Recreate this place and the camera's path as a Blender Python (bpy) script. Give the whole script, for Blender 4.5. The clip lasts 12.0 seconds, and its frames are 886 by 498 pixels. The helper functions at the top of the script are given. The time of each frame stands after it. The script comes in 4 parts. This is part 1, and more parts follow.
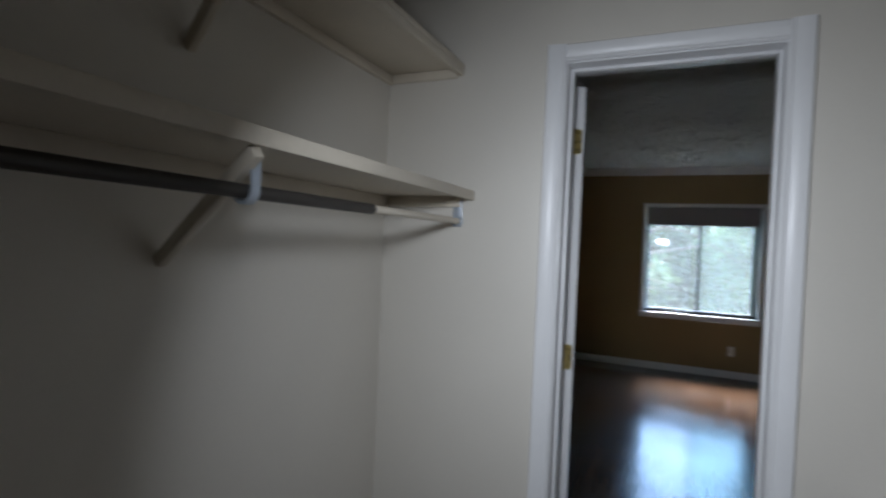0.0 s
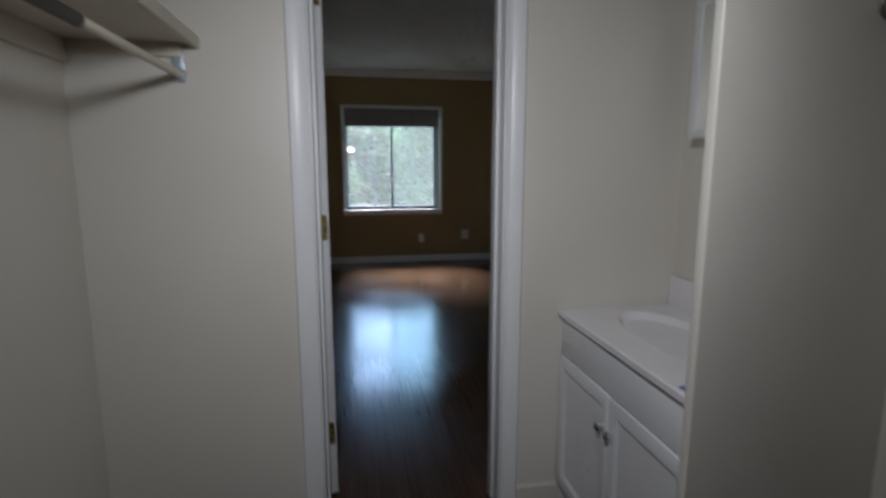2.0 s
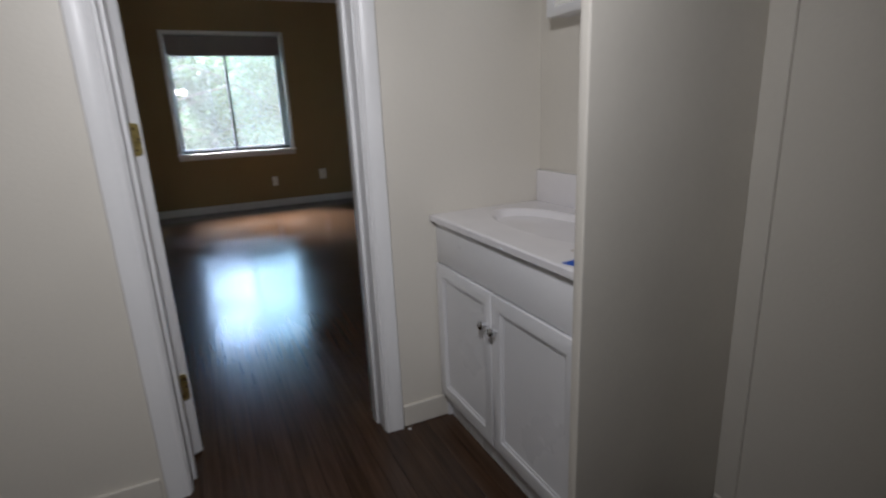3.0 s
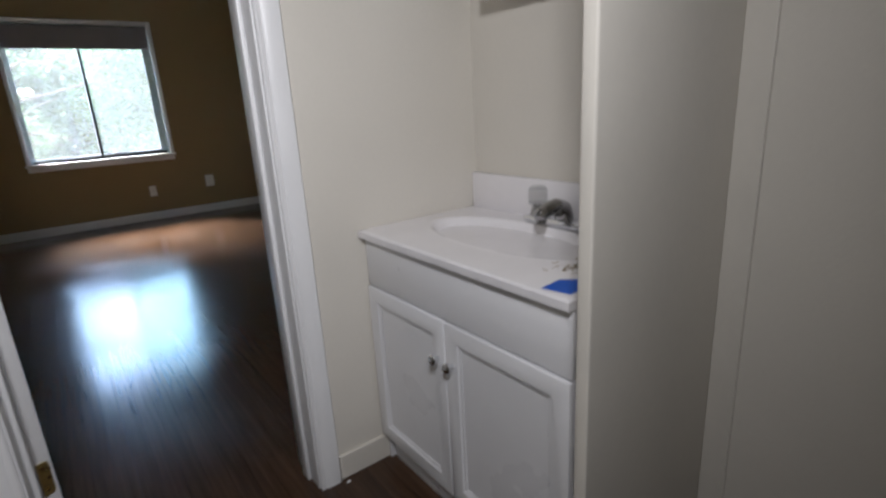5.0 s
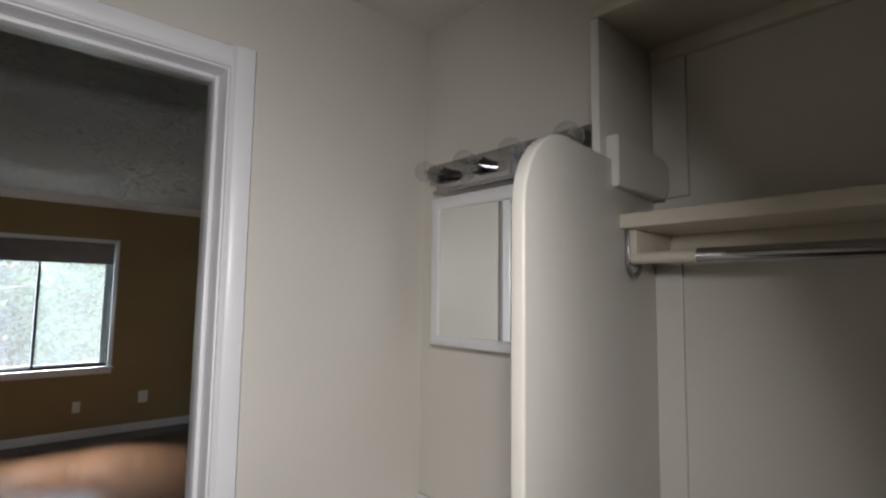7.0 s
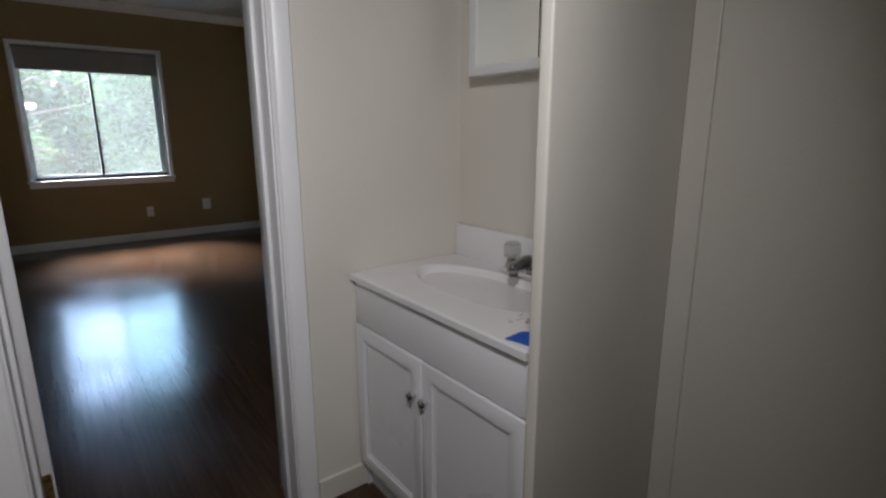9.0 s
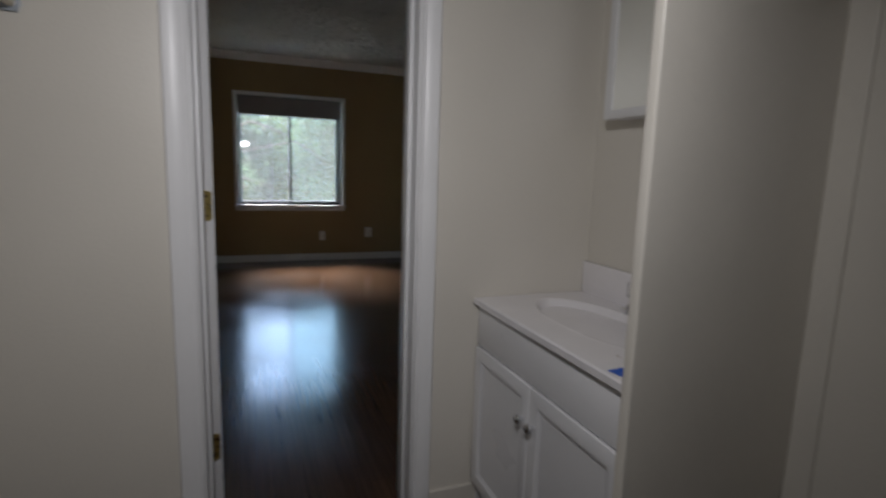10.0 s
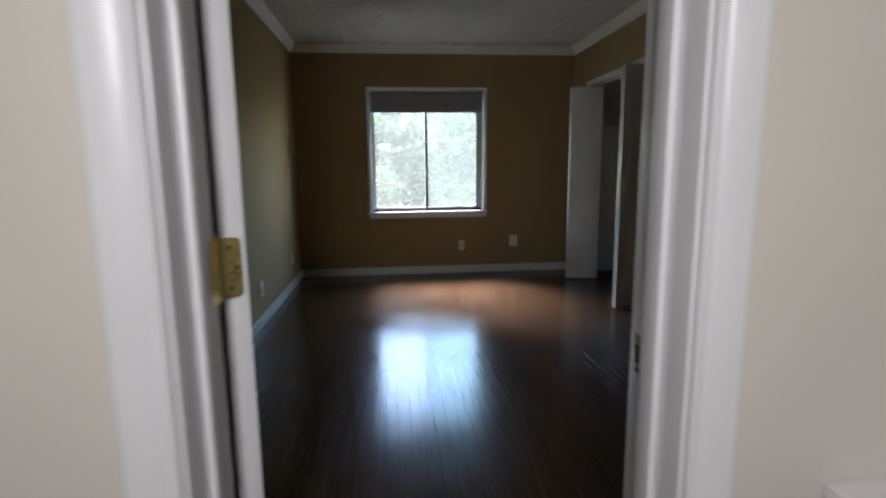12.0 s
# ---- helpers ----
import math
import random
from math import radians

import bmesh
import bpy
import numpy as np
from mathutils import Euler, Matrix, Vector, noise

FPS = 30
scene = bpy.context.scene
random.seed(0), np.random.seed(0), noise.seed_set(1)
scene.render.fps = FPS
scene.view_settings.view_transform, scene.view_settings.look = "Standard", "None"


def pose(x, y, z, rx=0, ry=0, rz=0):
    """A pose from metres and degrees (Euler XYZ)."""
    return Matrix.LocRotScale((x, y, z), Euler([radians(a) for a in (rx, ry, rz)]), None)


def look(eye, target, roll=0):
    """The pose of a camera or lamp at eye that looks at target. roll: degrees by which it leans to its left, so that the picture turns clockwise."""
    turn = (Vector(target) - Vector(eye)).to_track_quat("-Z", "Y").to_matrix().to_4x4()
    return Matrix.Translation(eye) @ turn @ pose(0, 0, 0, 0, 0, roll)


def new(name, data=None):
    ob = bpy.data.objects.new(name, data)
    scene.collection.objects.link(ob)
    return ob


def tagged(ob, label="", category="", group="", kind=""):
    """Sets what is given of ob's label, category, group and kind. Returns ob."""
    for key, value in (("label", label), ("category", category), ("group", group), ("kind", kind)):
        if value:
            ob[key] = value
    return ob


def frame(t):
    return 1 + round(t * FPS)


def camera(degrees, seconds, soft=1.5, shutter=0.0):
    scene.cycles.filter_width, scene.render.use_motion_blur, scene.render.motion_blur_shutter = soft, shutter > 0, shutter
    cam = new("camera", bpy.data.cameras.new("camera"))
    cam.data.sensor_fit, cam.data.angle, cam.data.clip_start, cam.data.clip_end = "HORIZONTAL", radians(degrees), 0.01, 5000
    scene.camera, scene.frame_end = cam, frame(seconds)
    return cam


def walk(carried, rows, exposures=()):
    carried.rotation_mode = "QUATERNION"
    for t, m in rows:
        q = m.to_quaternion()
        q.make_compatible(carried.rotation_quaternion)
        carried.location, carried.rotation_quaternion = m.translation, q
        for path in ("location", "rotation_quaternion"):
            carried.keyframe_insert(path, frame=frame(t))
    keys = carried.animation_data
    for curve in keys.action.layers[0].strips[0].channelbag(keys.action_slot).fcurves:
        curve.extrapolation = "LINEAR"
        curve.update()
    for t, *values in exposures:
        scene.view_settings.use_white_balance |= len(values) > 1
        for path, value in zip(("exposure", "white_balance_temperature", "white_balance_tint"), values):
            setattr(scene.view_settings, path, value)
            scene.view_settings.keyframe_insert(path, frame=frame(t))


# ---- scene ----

# ---- camera and walk ----
cam = camera(81.4, 12.0, soft=2.2, shutter=0.5)
PATH = [
    (0, (0.362, -1.728, 1.443), (-0.451, 0.099, 1.413), 2.5),
    (0.5, (0.29, -1.726, 1.447), (-0.097, 0.235, 1.386), 2.1),
    (1, (0.257, -1.715, 1.438), (0.14, 0.279, 1.344), 1.8),
    (1.5, (0.229, -1.678, 1.394), (0.298, 0.314, 1.227), 0.7),
    (2, (0.132, -1.678, 1.255), (0.476, 0.267, 0.938), -0.0),
    (2.5, (0.125, -1.638, 1.177), (0.726, 0.213, 0.718), -0.8),
    (3, (0.171, -1.533, 1.091), (0.989, 0.214, 0.563), -2.5),
    (3.5, (0.201, -1.415, 1.05), (1.168, 0.223, 0.432), -5.3),
    (3.7, (0.193, -1.377, 1.045), (1.201, 0.21, 0.366), -6.8),
    (5.3, (0.2, -1.268, 1.131), (1.422, 0.25, 0.679), -1.4),
    (5.5, (0.174, -1.308, 1.171), (1.438, 0.205, 0.846), 0.05),
    (6, (0.164, -1.325, 1.33), (1.481, 0.179, 1.253), 1.6),
    (6.5, (0.192, -1.309, 1.455), (1.529, 0.175, 1.565), 1.3),
    (6.7, (0.198, -1.308, 1.496), (1.536, 0.167, 1.684), 1.0),
    (8.3, (0.182, -1.299, 1.301), (1.466, 0.225, 1.128), -0.0),
    (8.5, (0.16, -1.337, 1.263), (1.426, 0.187, 0.984), 0.4),
    (9, (0.135, -1.396, 1.182), (1.327, 0.146, 0.734), -0.1),
    (9.5, (0.135, -1.458, 1.165), (1.168, 0.206, 0.761), 0.6),
    (10, (0.143, -1.527, 1.166), (0.852, 0.319, 0.868), 1.8),
    (10.5, (0.127, -1.465, 1.18), (0.586, 0.463, 0.913), 1.9),
    (11, (0.135, -1.245, 1.184), (0.444, 0.71, 0.893), 1.2),
    (11.5, (0.194, -1.006, 1.195), (0.406, 0.958, 0.883), 0.6),
    (12, (0.267, -0.591, 1.184), (0.46, 1.374, 0.868), -0.6),
]
EXPOSURE = [(0, 4.6, 5800, 8), (0.5, 4.15, 5680, 8), (1.5, 4.1, 5780, 8), (2.5, 4.55, 6320, 12), (3.7, 5.0, 6270, 12), (5.5, 5.1, 6320, 12), (6.5, 5.05, 6500, 12), (8.5, 4.8, 6420, 12), (9.5, 4.45, 6420, 12), (10.5, 4.0, 6500, 12), (11.2, 4.2, 6500, 12), (12, 4.95, 6470, 13)]
walk(cam, [(t, look(eye, target, roll)) for t, eye, target, roll in PATH], EXPOSURE)

# ---- world, sun, large lights ----
world = bpy.data.worlds.new("world")
scene.world = world
world.use_nodes = True
wn = world.node_tree
sky = wn.nodes.new("ShaderNodeTexSky")
sky.sky_type, sky.sun_disc = "NISHITA", False
sky.sun_elevation, sky.sun_rotation = radians(49), radians(-14)
sky.air_density, sky.dust_density = 1.2, 0.4
wn.nodes["Background"].inputs["Strength"].default_value = 0.08
soften = wn.nodes.new("ShaderNodeHueSaturation")
soften.inputs["Saturation"].default_value = 1.05
wn.links.new(sky.outputs["Color"], soften.inputs["Color"])
wn.links.new(soften.outputs["Color"], wn.nodes["Background"].inputs["Color"])

sun_data = bpy.data.lights.new("sun", "SUN")
sun_data.energy, sun_data.angle, sun_data.color = 1.3, radians(30), (1.0, 0.96, 0.91)
sun = new("sun", sun_data)
sun.matrix_world = look((0, 0, 30), (0.16, -0.64, 29.24))

# the twin white lamp heads that light the dressing nook
for lamp_x in (0.07, 0.18):
    lamp_data = bpy.data.lights.new("nook_lamp", "AREA")
    lamp_data.shape, lamp_data.size = "SQUARE", 0.10
    lamp_data.energy, lamp_data.color, lamp_data.spread = 0.125, (0.99, 0.985, 0.99), radians(130)
    nook_lamp = new("nook_lamp", lamp_data)
    nook_lamp.matrix_world = look((lamp_x, -1.35, 1.66), (lamp_x + 0.25, 0.0, 1.02))


# ---- materials ----
def material(name, colour, rough=0.5, metal=0.0, spec=0.5, vary=0.08, scale=6.0, fine=160.0, bump=0.02, bump_scale=None, coat=0.0, tint=None):
    """A surface with broad stains, a fine grain and a fine relief."""
    m = bpy.data.materials.new(name)
    m.use_nodes = True
    nt = m.node_tree
    p = nt.nodes["Principled BSDF"]
    tc = nt.nodes.new("ShaderNodeTexCoord")
    big = nt.nodes.new("ShaderNodeTexNoise")
    big.inputs["Scale"].default_value, big.inputs["Detail"].default_value = scale, 5
    small = nt.nodes.new("ShaderNodeTexNoise")
    small.inputs["Scale"].default_value, small.inputs["Detail"].default_value = fine, 4
    for n in (big, small):
        nt.links.new(tc.outputs["Object"], n.inputs["Vector"])
    mix = nt.nodes.new("ShaderNodeMix")
    mix.data_type = "RGBA"
    dark = tint or tuple(c * (1 - 2.2 * vary) for c in colour)
    mix.inputs["A"].default_value = (*dark, 1)
    mix.inputs["B"].default_value = (*(min(1, c * (1 + vary)) for c in colour), 1)
    add = nt.nodes.new("ShaderNodeMath")
    add.operation = "MULTIPLY_ADD"
    nt.links.new(small.outputs["Fac"], add.inputs[0])
    add.inputs[1].default_value = 0.35
    nt.links.new(big.outputs["Fac"], add.inputs[2])
    nt.links.new(add.outputs[0], mix.inputs["Factor"])
    nt.links.new(mix.outputs["Result"], p.inputs["Base Color"])
    ramp = nt.nodes.new("ShaderNodeMapRange")
    ramp.inputs["From Min"].default_value, ramp.inputs["From Max"].default_value = 0.3, 0.7
    ramp.inputs["To Min"].default_value, ramp.inputs["To Max"].default_value = max(0.02, rough * 0.85), min(1, rough * 1.15)
    nt.links.new(big.outputs["Fac"], ramp.inputs["Value"])
    nt.links.new(ramp.outputs["Result"], p.inputs["Roughness"])
    p.inputs["Metallic"].default_value = metal
    p.inputs["Specular IOR Level"].default_value = spec
    p.inputs["Coat Weight"].default_value = coat
    if bump:
        b = nt.nodes.new("ShaderNodeBump")
        b.inputs["Strength"].default_value, b.inputs["Distance"].default_value = 1.0, bump * 0.01
        rel = small
        if bump_scale:
            rel = nt.nodes.new("ShaderNodeTexNoise")
            rel.inputs["Scale"].default_value, rel.inputs["Detail"].default_value = bump_scale, 3
            nt.links.new(tc.outputs["Object"], rel.inputs["Vector"])
        nt.links.new(rel.outputs["Fac"], b.inputs["Height"])
        nt.links.new(b.outputs["Normal"], p.inputs["Normal"])
    return m


CREAM = material("cream_wall_paint", (0.70, 0.665, 0.60), rough=0.42, vary=0.04, scale=2.2, fine=90, bump=0.055, bump_scale=110)
CREAM_WOOD = material("cream_painted_board", (0.70, 0.665, 0.60), rough=0.38, vary=0.05, scale=5, fine=60, bump=0.06, bump_scale=45)
SHELF_WOOD = material("cream_shelf_paint", (0.64, 0.58, 0.48), rough=0.42, vary=0.08, scale=7, fine=80, bump=0.08, bump_scale=70)
TRIM = material("white_trim_paint", (0.80, 0.80, 0.81), rough=0.36, vary=0.03, scale=5, fine=60, bump=0.05, bump_scale=30)
CABINET = material("white_cabinet_laminate", (0.80, 0.80, 0.82), rough=0.30, vary=0.02, scale=4, fine=70, bump=0.02, bump_scale=60)
MARBLE = material("white_cultured_marble", (0.84, 0.82, 0.84), rough=0.14, vary=0.03, scale=9, fine=40, bump=0.0)
TAN = material("tan_wall_paint", (0.315, 0.232, 0.118), rough=0.65, spec=0.15, vary=0.06, scale=1.6, fine=80, bump=0.12, bump_scale=110)
# Darker copy of chrome: the dim room's reflection is put into its colour.
DARK_CHROME = material("dark_mirroring_chrome", (0.40, 0.40, 0.41), rough=0.10, metal=1.0, vary=0.08, scale=20, bump=0.0)
CHROME = material("chrome", (0.75, 0.76, 0.78), rough=0.07, metal=1.0, vary=0.05, scale=20, bump=0.0)
STEEL = material("dull_steel", (0.42, 0.42, 0.43), rough=0.28, metal=1.0, vary=0.12, scale=14, bump=0.02)
DARK_ROD = material("dark_painted_steel", (0.045, 0.04, 0.035), rough=0.45, metal=0.2, vary=0.25, scale=18, bump=0.03)
ZINC = material("zinc_bracket", (0.52, 0.58, 0.66), rough=0.38, metal=0.6, vary=0.1, scale=30, bump=0.02)
BRASS = material("brass", (0.74, 0.62, 0.26), rough=0.30, metal=1.0, vary=0.14, scale=60, bump=0.02)
OLD_BRASS = material("tarnished_brass", (0.30, 0.21, 0.09), rough=0.38, metal=1.0, vary=0.2, scale=60, bump=0.03)
ALU = material("dark_bronze_aluminium", (0.03, 0.033, 0.033), rough=0.4, metal=0.3, vary=0.1, scale=20, bump=0.01)
GREY_ALU = material("grey_aluminium", (0.42, 0.46, 0.46), rough=0.4, metal=0.5, vary=0.1, scale=20, bump=0.01)
SHADE = material("grey_shade_cloth", (0.26, 0.25, 0.26), rough=0.85, vary=0.08, scale=8, fine=400, bump=0.05)
PLASTIC = material("white_plastic", (0.78, 0.76, 0.70), rough=0.35, vary=0.03, scale=30, bump=0.0)
DARK = material("dark_slot", (0.02, 0.02, 0.02), rough=0.6, vary=0.1, scale=30, bump=0.0)
TAPE = material("blue_masking_tape", (0.012, 0.10, 0.52), rough=0.6, vary=0.08, scale=60, bump=0.03)
GRIME = material("brown_grime", (0.30, 0.24, 0.17), rough=0.6, vary=0.3, scale=70, bump=0.03)
BARK = material("bark", (0.10, 0.085, 0.07), rough=0.9, vary=0.3, scale=9, bump=0.6, bump_scale=30)
GRASS = material("dry_lawn", (0.13, 0.13, 0.075), rough=0.9, vary=0.3, scale=0.5, fine=9, bump=0.4)
BRICK = material("outer_wall_render", (0.35, 0.3, 0.26), rough=0.85, vary=0.1, scale=3, bump=0.1)


def ceiling_material():
    """White ceiling with a stippled, brushed-on plaster relief."""
    m = material("stippled_white_ceiling", (0.62, 0.62, 0.62), rough=0.85, vary=0.05, scale=2, fine=40, bump=0.0)
    nt = m.node_tree
    p = nt.nodes["Principled BSDF"]
    tc = nt.nodes.new("ShaderNodeTexCoord")
    mp = nt.nodes.new("ShaderNodeMapping")
    mp.inputs["Scale"].default_value = (1.0, 1.5, 1.0)
    vor = nt.nodes.new("ShaderNodeTexNoise")
    vor.inputs["Scale"].default_value, vor.inputs["Detail"].default_value, vor.inputs["Distortion"].default_value = 13, 5, 1.6
    b = nt.nodes.new("ShaderNodeBump")
    b.inputs["Strength"].default_value, b.inputs["Distance"].default_value = 1.0, 0.045
    nt.links.new(tc.outputs["Object"], mp.inputs["Vector"])
    nt.links.new(mp.outputs["Vector"], vor.inputs["Vector"])
    nt.links.new(vor.outputs["Fac"], b.inputs["Height"])
    nt.links.new(b.outputs["Normal"], p.inputs["Normal"])
    return m


CEILING = ceiling_material()


def floor_material():
    """Dark stained oak strips with a worn satin varnish; every strip differs a little."""
    m = bpy.data.materials.new("dark_stained_oak")
    m.use_nodes = True
    nt = m.node_tree
    p = nt.nodes["Principled BSDF"]
    geo = nt.nodes.new("ShaderNodeNewGeometry")
    info = nt.nodes.new("ShaderNodeObjectInfo")
    mp = nt.nodes.new("ShaderNodeMapping")
    mp.inputs["Scale"].default_value = (60, 3.0, 60)
    nt.links.new(geo.outputs["Position"], mp.inputs["Vector"])
    grain = nt.nodes.new("ShaderNodeTexNoise")
    grain.inputs["Scale"].default_value, grain.inputs["Detail"].default_value = 1.0, 6
    nt.links.new(mp.outputs["Vector"], grain.inputs["Vector"])
    wear = nt.nodes.new("ShaderNodeTexNoise")
    wear.inputs["Scale"].default_value, wear.inputs["Detail"].default_value = 1.7, 6
    nt.links.new(geo.outputs["Position"], wear.inputs["Vector"])
    ramp = nt.nodes.new("ShaderNodeValToRGB")
    e = ramp.color_ramp.elements
    e[0].position, e[0].color = 0.22, (0.034, 0.019, 0.011, 1)
    e[1].position, e[1].color = 0.88, (0.104, 0.058, 0.034, 1)
    s1 = nt.nodes.new("ShaderNodeMath")
    s1.operation = "MULTIPLY_ADD"
    s1.inputs[1].default_value, s1.inputs[2].default_value = 0.16, -0.07
    rnd = nt.nodes.new("ShaderNodeMath")
    rnd.operation = "ADD"
    nt.links.new(info.outputs["Random"], rnd.inputs[0])
    nt.links.new(geo.outputs["Random Per Island"], rnd.inputs[1])
    frac = nt.nodes.new("ShaderNodeMath")
    frac.operation = "FRACT"
    nt.links.new(rnd.outputs[0], frac.inputs[0])
    nt.links.new(frac.outputs[0], s1.inputs[0])
    s2 = nt.nodes.new("ShaderNodeMath")
    s2.operation = "ADD"
    nt.links.new(grain.outputs["Fac"], s2.inputs[0])
    nt.links.new(s1.outputs[0], s2.inputs[1])
    nt.links.new(s2.outputs[0], ramp.inputs["Fac"])
    nt.links.new(ramp.outputs["Color"], p.inputs["Base Color"])
    rr = nt.nodes.new("ShaderNodeMapRange")
    rr.inputs["From Min"].default_value, rr.inputs["From Max"].default_value = 0.3, 0.7
    rr.inputs["To Min"].default_value, rr.inputs["To Max"].default_value = 0.13, 0.26
    nt.links.new(wear.outputs["Fac"], rr.inputs["Value"])
    nt.links.new(rr.outputs["Result"], p.inputs["Roughness"])
    b = nt.nodes.new("ShaderNodeBump")
    # Blue specular tint puts the sky's colour into the floor's window reflection.
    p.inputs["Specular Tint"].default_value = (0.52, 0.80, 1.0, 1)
    p.inputs["Specular IOR Level"].default_value = 0.5
    p.inputs["IOR"].default_value = 1.37
    b.inputs["Strength"].default_value, b.inputs["Distance"].default_value = 1.0, 0.00008
    nt.links.new(grain.outputs["Fac"], b.inputs["Height"])
    nt.links.new(b.outputs["Normal"], p.inputs["Normal"])
    return m


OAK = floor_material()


def glass_material(name, haze=0.0, tint=(1, 1, 1)):
    """A thin pane: clear, with a gloss that grows at a glance, and a film of dust."""
    m = bpy.data.materials.new(name)
    m.use_nodes = True
    nt = m.node_tree
    nt.nodes.remove(nt.nodes["Principled BSDF"])
    clear = nt.nodes.new("ShaderNodeBsdfTransparent")
    clear.inputs["Color"].default_value = (*tint, 1)
    gloss = nt.nodes.new("ShaderNodeBsdfGlossy")
    gloss.inputs["Roughness"].default_value = 0.02
    lw = nt.nodes.new("ShaderNodeLayerWeight")
    lw.inputs["Blend"].default_value = 0.5
    power = nt.nodes.new("ShaderNodeMath")
    power.operation = "POWER"
    power.inputs[1].default_value = 4.0
    nt.links.new(lw.outputs["Facing"], power.inputs[0])
    fac = nt.nodes.new("ShaderNodeMath")
    fac.operation = "MULTIPLY_ADD"
    fac.inputs[1].default_value, fac.inputs[2].default_value = 0.45, 0.05
    nt.links.new(power.outputs[0], fac.inputs[0])
    mix = nt.nodes.new("ShaderNodeMixShader")
    nt.links.new(fac.outputs[0], mix.inputs["Fac"])
    nt.links.new(clear.outputs[0], mix.inputs[1])
    nt.links.new(gloss.outputs[0], mix.inputs[2])
    last = mix
    if haze:
        dust = nt.nodes.new("ShaderNodeBsdfTranslucent")
        dust.inputs["Color"].default_value = (0.85, 0.9, 0.9, 1)
        last = nt.nodes.new("ShaderNodeMixShader")
        last.inputs["Fac"].default_value = haze
        nt.links.new(mix.outputs[0], last.inputs[1])
        nt.links.new(dust.outputs[0], last.inputs[2])
    nt.links.new(last.outputs[0], nt.nodes["Material Output"].inputs["Surface"])
    return m


GLASS = glass_material("window_glass", 0.028)
SCREEN = glass_material("dusty_screened_glass", 0.038, (0.84, 0.91, 0.89))
BULB = glass_material("clear_bulb_glass", 0.0, (0.93, 0.93, 0.93))
ACRYLIC = glass_material("clear_acrylic", 0.12, (0.93, 0.93, 0.93))
MIRROR = bpy.data.materials.new("mirror_silver")
MIRROR.use_nodes = True
MIRROR.node_tree.nodes["Principled BSDF"].inputs["Metallic"].default_value = 1
MIRROR.node_tree.nodes["Principled BSDF"].inputs["Roughness"].default_value = 0.0
MIRROR.node_tree.nodes["Principled BSDF"].inputs["Base Color"].default_value = (0.86, 0.88, 0.87, 1)


def leaf_material(name, colour):
    m = bpy.data.materials.new(name)
    m.use_nodes = True
    nt = m.node_tree
    p = nt.nodes["Principled BSDF"]
    geo = nt.nodes.new("ShaderNodeNewGeometry")
    ramp = nt.nodes.new("ShaderNodeValToRGB")
    e = ramp.color_ramp.elements
    e[0].color = (*(c * 0.6 for c in colour), 1)
    e[1].color = (*(min(1, c * 1.5) for c in colour), 1)
    nt.links.new(geo.outputs["Random Per Island"], ramp.inputs["Fac"])
    nt.links.new(ramp.outputs["Color"], p.inputs["Base Color"])
    p.inputs["Roughness"].default_value = 0.55
    tr = nt.nodes.new("ShaderNodeBsdfTranslucent")
    nt.links.new(ramp.outputs["Color"], tr.inputs["Color"])
    mix = nt.nodes.new("ShaderNodeMixShader")
    mix.inputs["Fac"].default_value = 0.4
    nt.links.new(p.outputs[0], mix.inputs[1])
    nt.links.new(tr.outputs[0], mix.inputs[2])
    nt.links.new(mix.outputs[0], nt.nodes["Material Output"].inputs["Surface"])
    return m


LEAF = leaf_material("light_green_leaves", (0.094, 0.150, 0.070))


# ---- small building functions ----
def box(bm, x0, x1, y0, y1, z0, z1, bevel=0.0, segments=2):
    """A box between two corners, with rounded edges if asked for."""
    made = bmesh.ops.create_cube(bm, size=1.0, matrix=Matrix.Translation(((x0 + x1) / 2, (y0 + y1) / 2, (z0 + z1) / 2)) @ Matrix.Diagonal((x1 - x0, y1 - y0, z1 - z0, 1)))
    if bevel:
        edges = list({e for v in made["verts"] for e in v.link_edges})
        bmesh.ops.bevel(bm, geom=edges, offset=bevel, segments=segments, affect="EDGES", profile=0.5)
    return bm


def boxes(*rows, bevel=0.0):
    bm = bmesh.new()
    for r in rows:
        box(bm, *r, bevel=bevel)
    return bm


def rod(bm, a, b, r, n=16, r2=None):
    """A round bar from a to b."""
    a, b = Vector(a), Vector(b)
    d = b - a
    m = Matrix.Translation((a + b) / 2) @ d.to_track_quat("Z", "Y").to_matrix().to_4x4()
    bmesh.ops.create_cone(bm, cap_ends=True, segments=n, radius1=r, radius2=r if r2 is None else r2, depth=d.length, matrix=m)
    return bm


def bar(bm, a, b, w, h, side=(1, 0, 0), bevel=0.002):
    """A flat bar from a to b, w wide along side and h thick."""
    a, b = Vector(a), Vector(b)
    d = (b - a)
    x = Vector(side).normalized()
    z = d.normalized()
    y = z.cross(x).normalized()
    x = y.cross(z).normalized()
    m = Matrix((x, y, z)).transposed().to_4x4()
    made = bmesh.ops.create_cube(bm, size=1.0, matrix=Matrix.Translation((a + b) / 2) @ m @ Matrix.Diagonal((w, h, d.length, 1)))
    edges = list({e for v in made["verts"] for e in v.link_edges})
    bmesh.ops.bevel(bm, geom=edges, offset=bevel, segments=2, affect="EDGES", profile=0.5)
    return bm


def ball(bm, c, r, sx=1, sy=1, sz=1, n=20):
    bmesh.ops.create_uvsphere(bm, u_segments=n, v_segments=n // 2, radius=r, matrix=Matrix.Translation(c) @ Matrix.Diagonal((sx, sy, sz, 1)))
    return bm


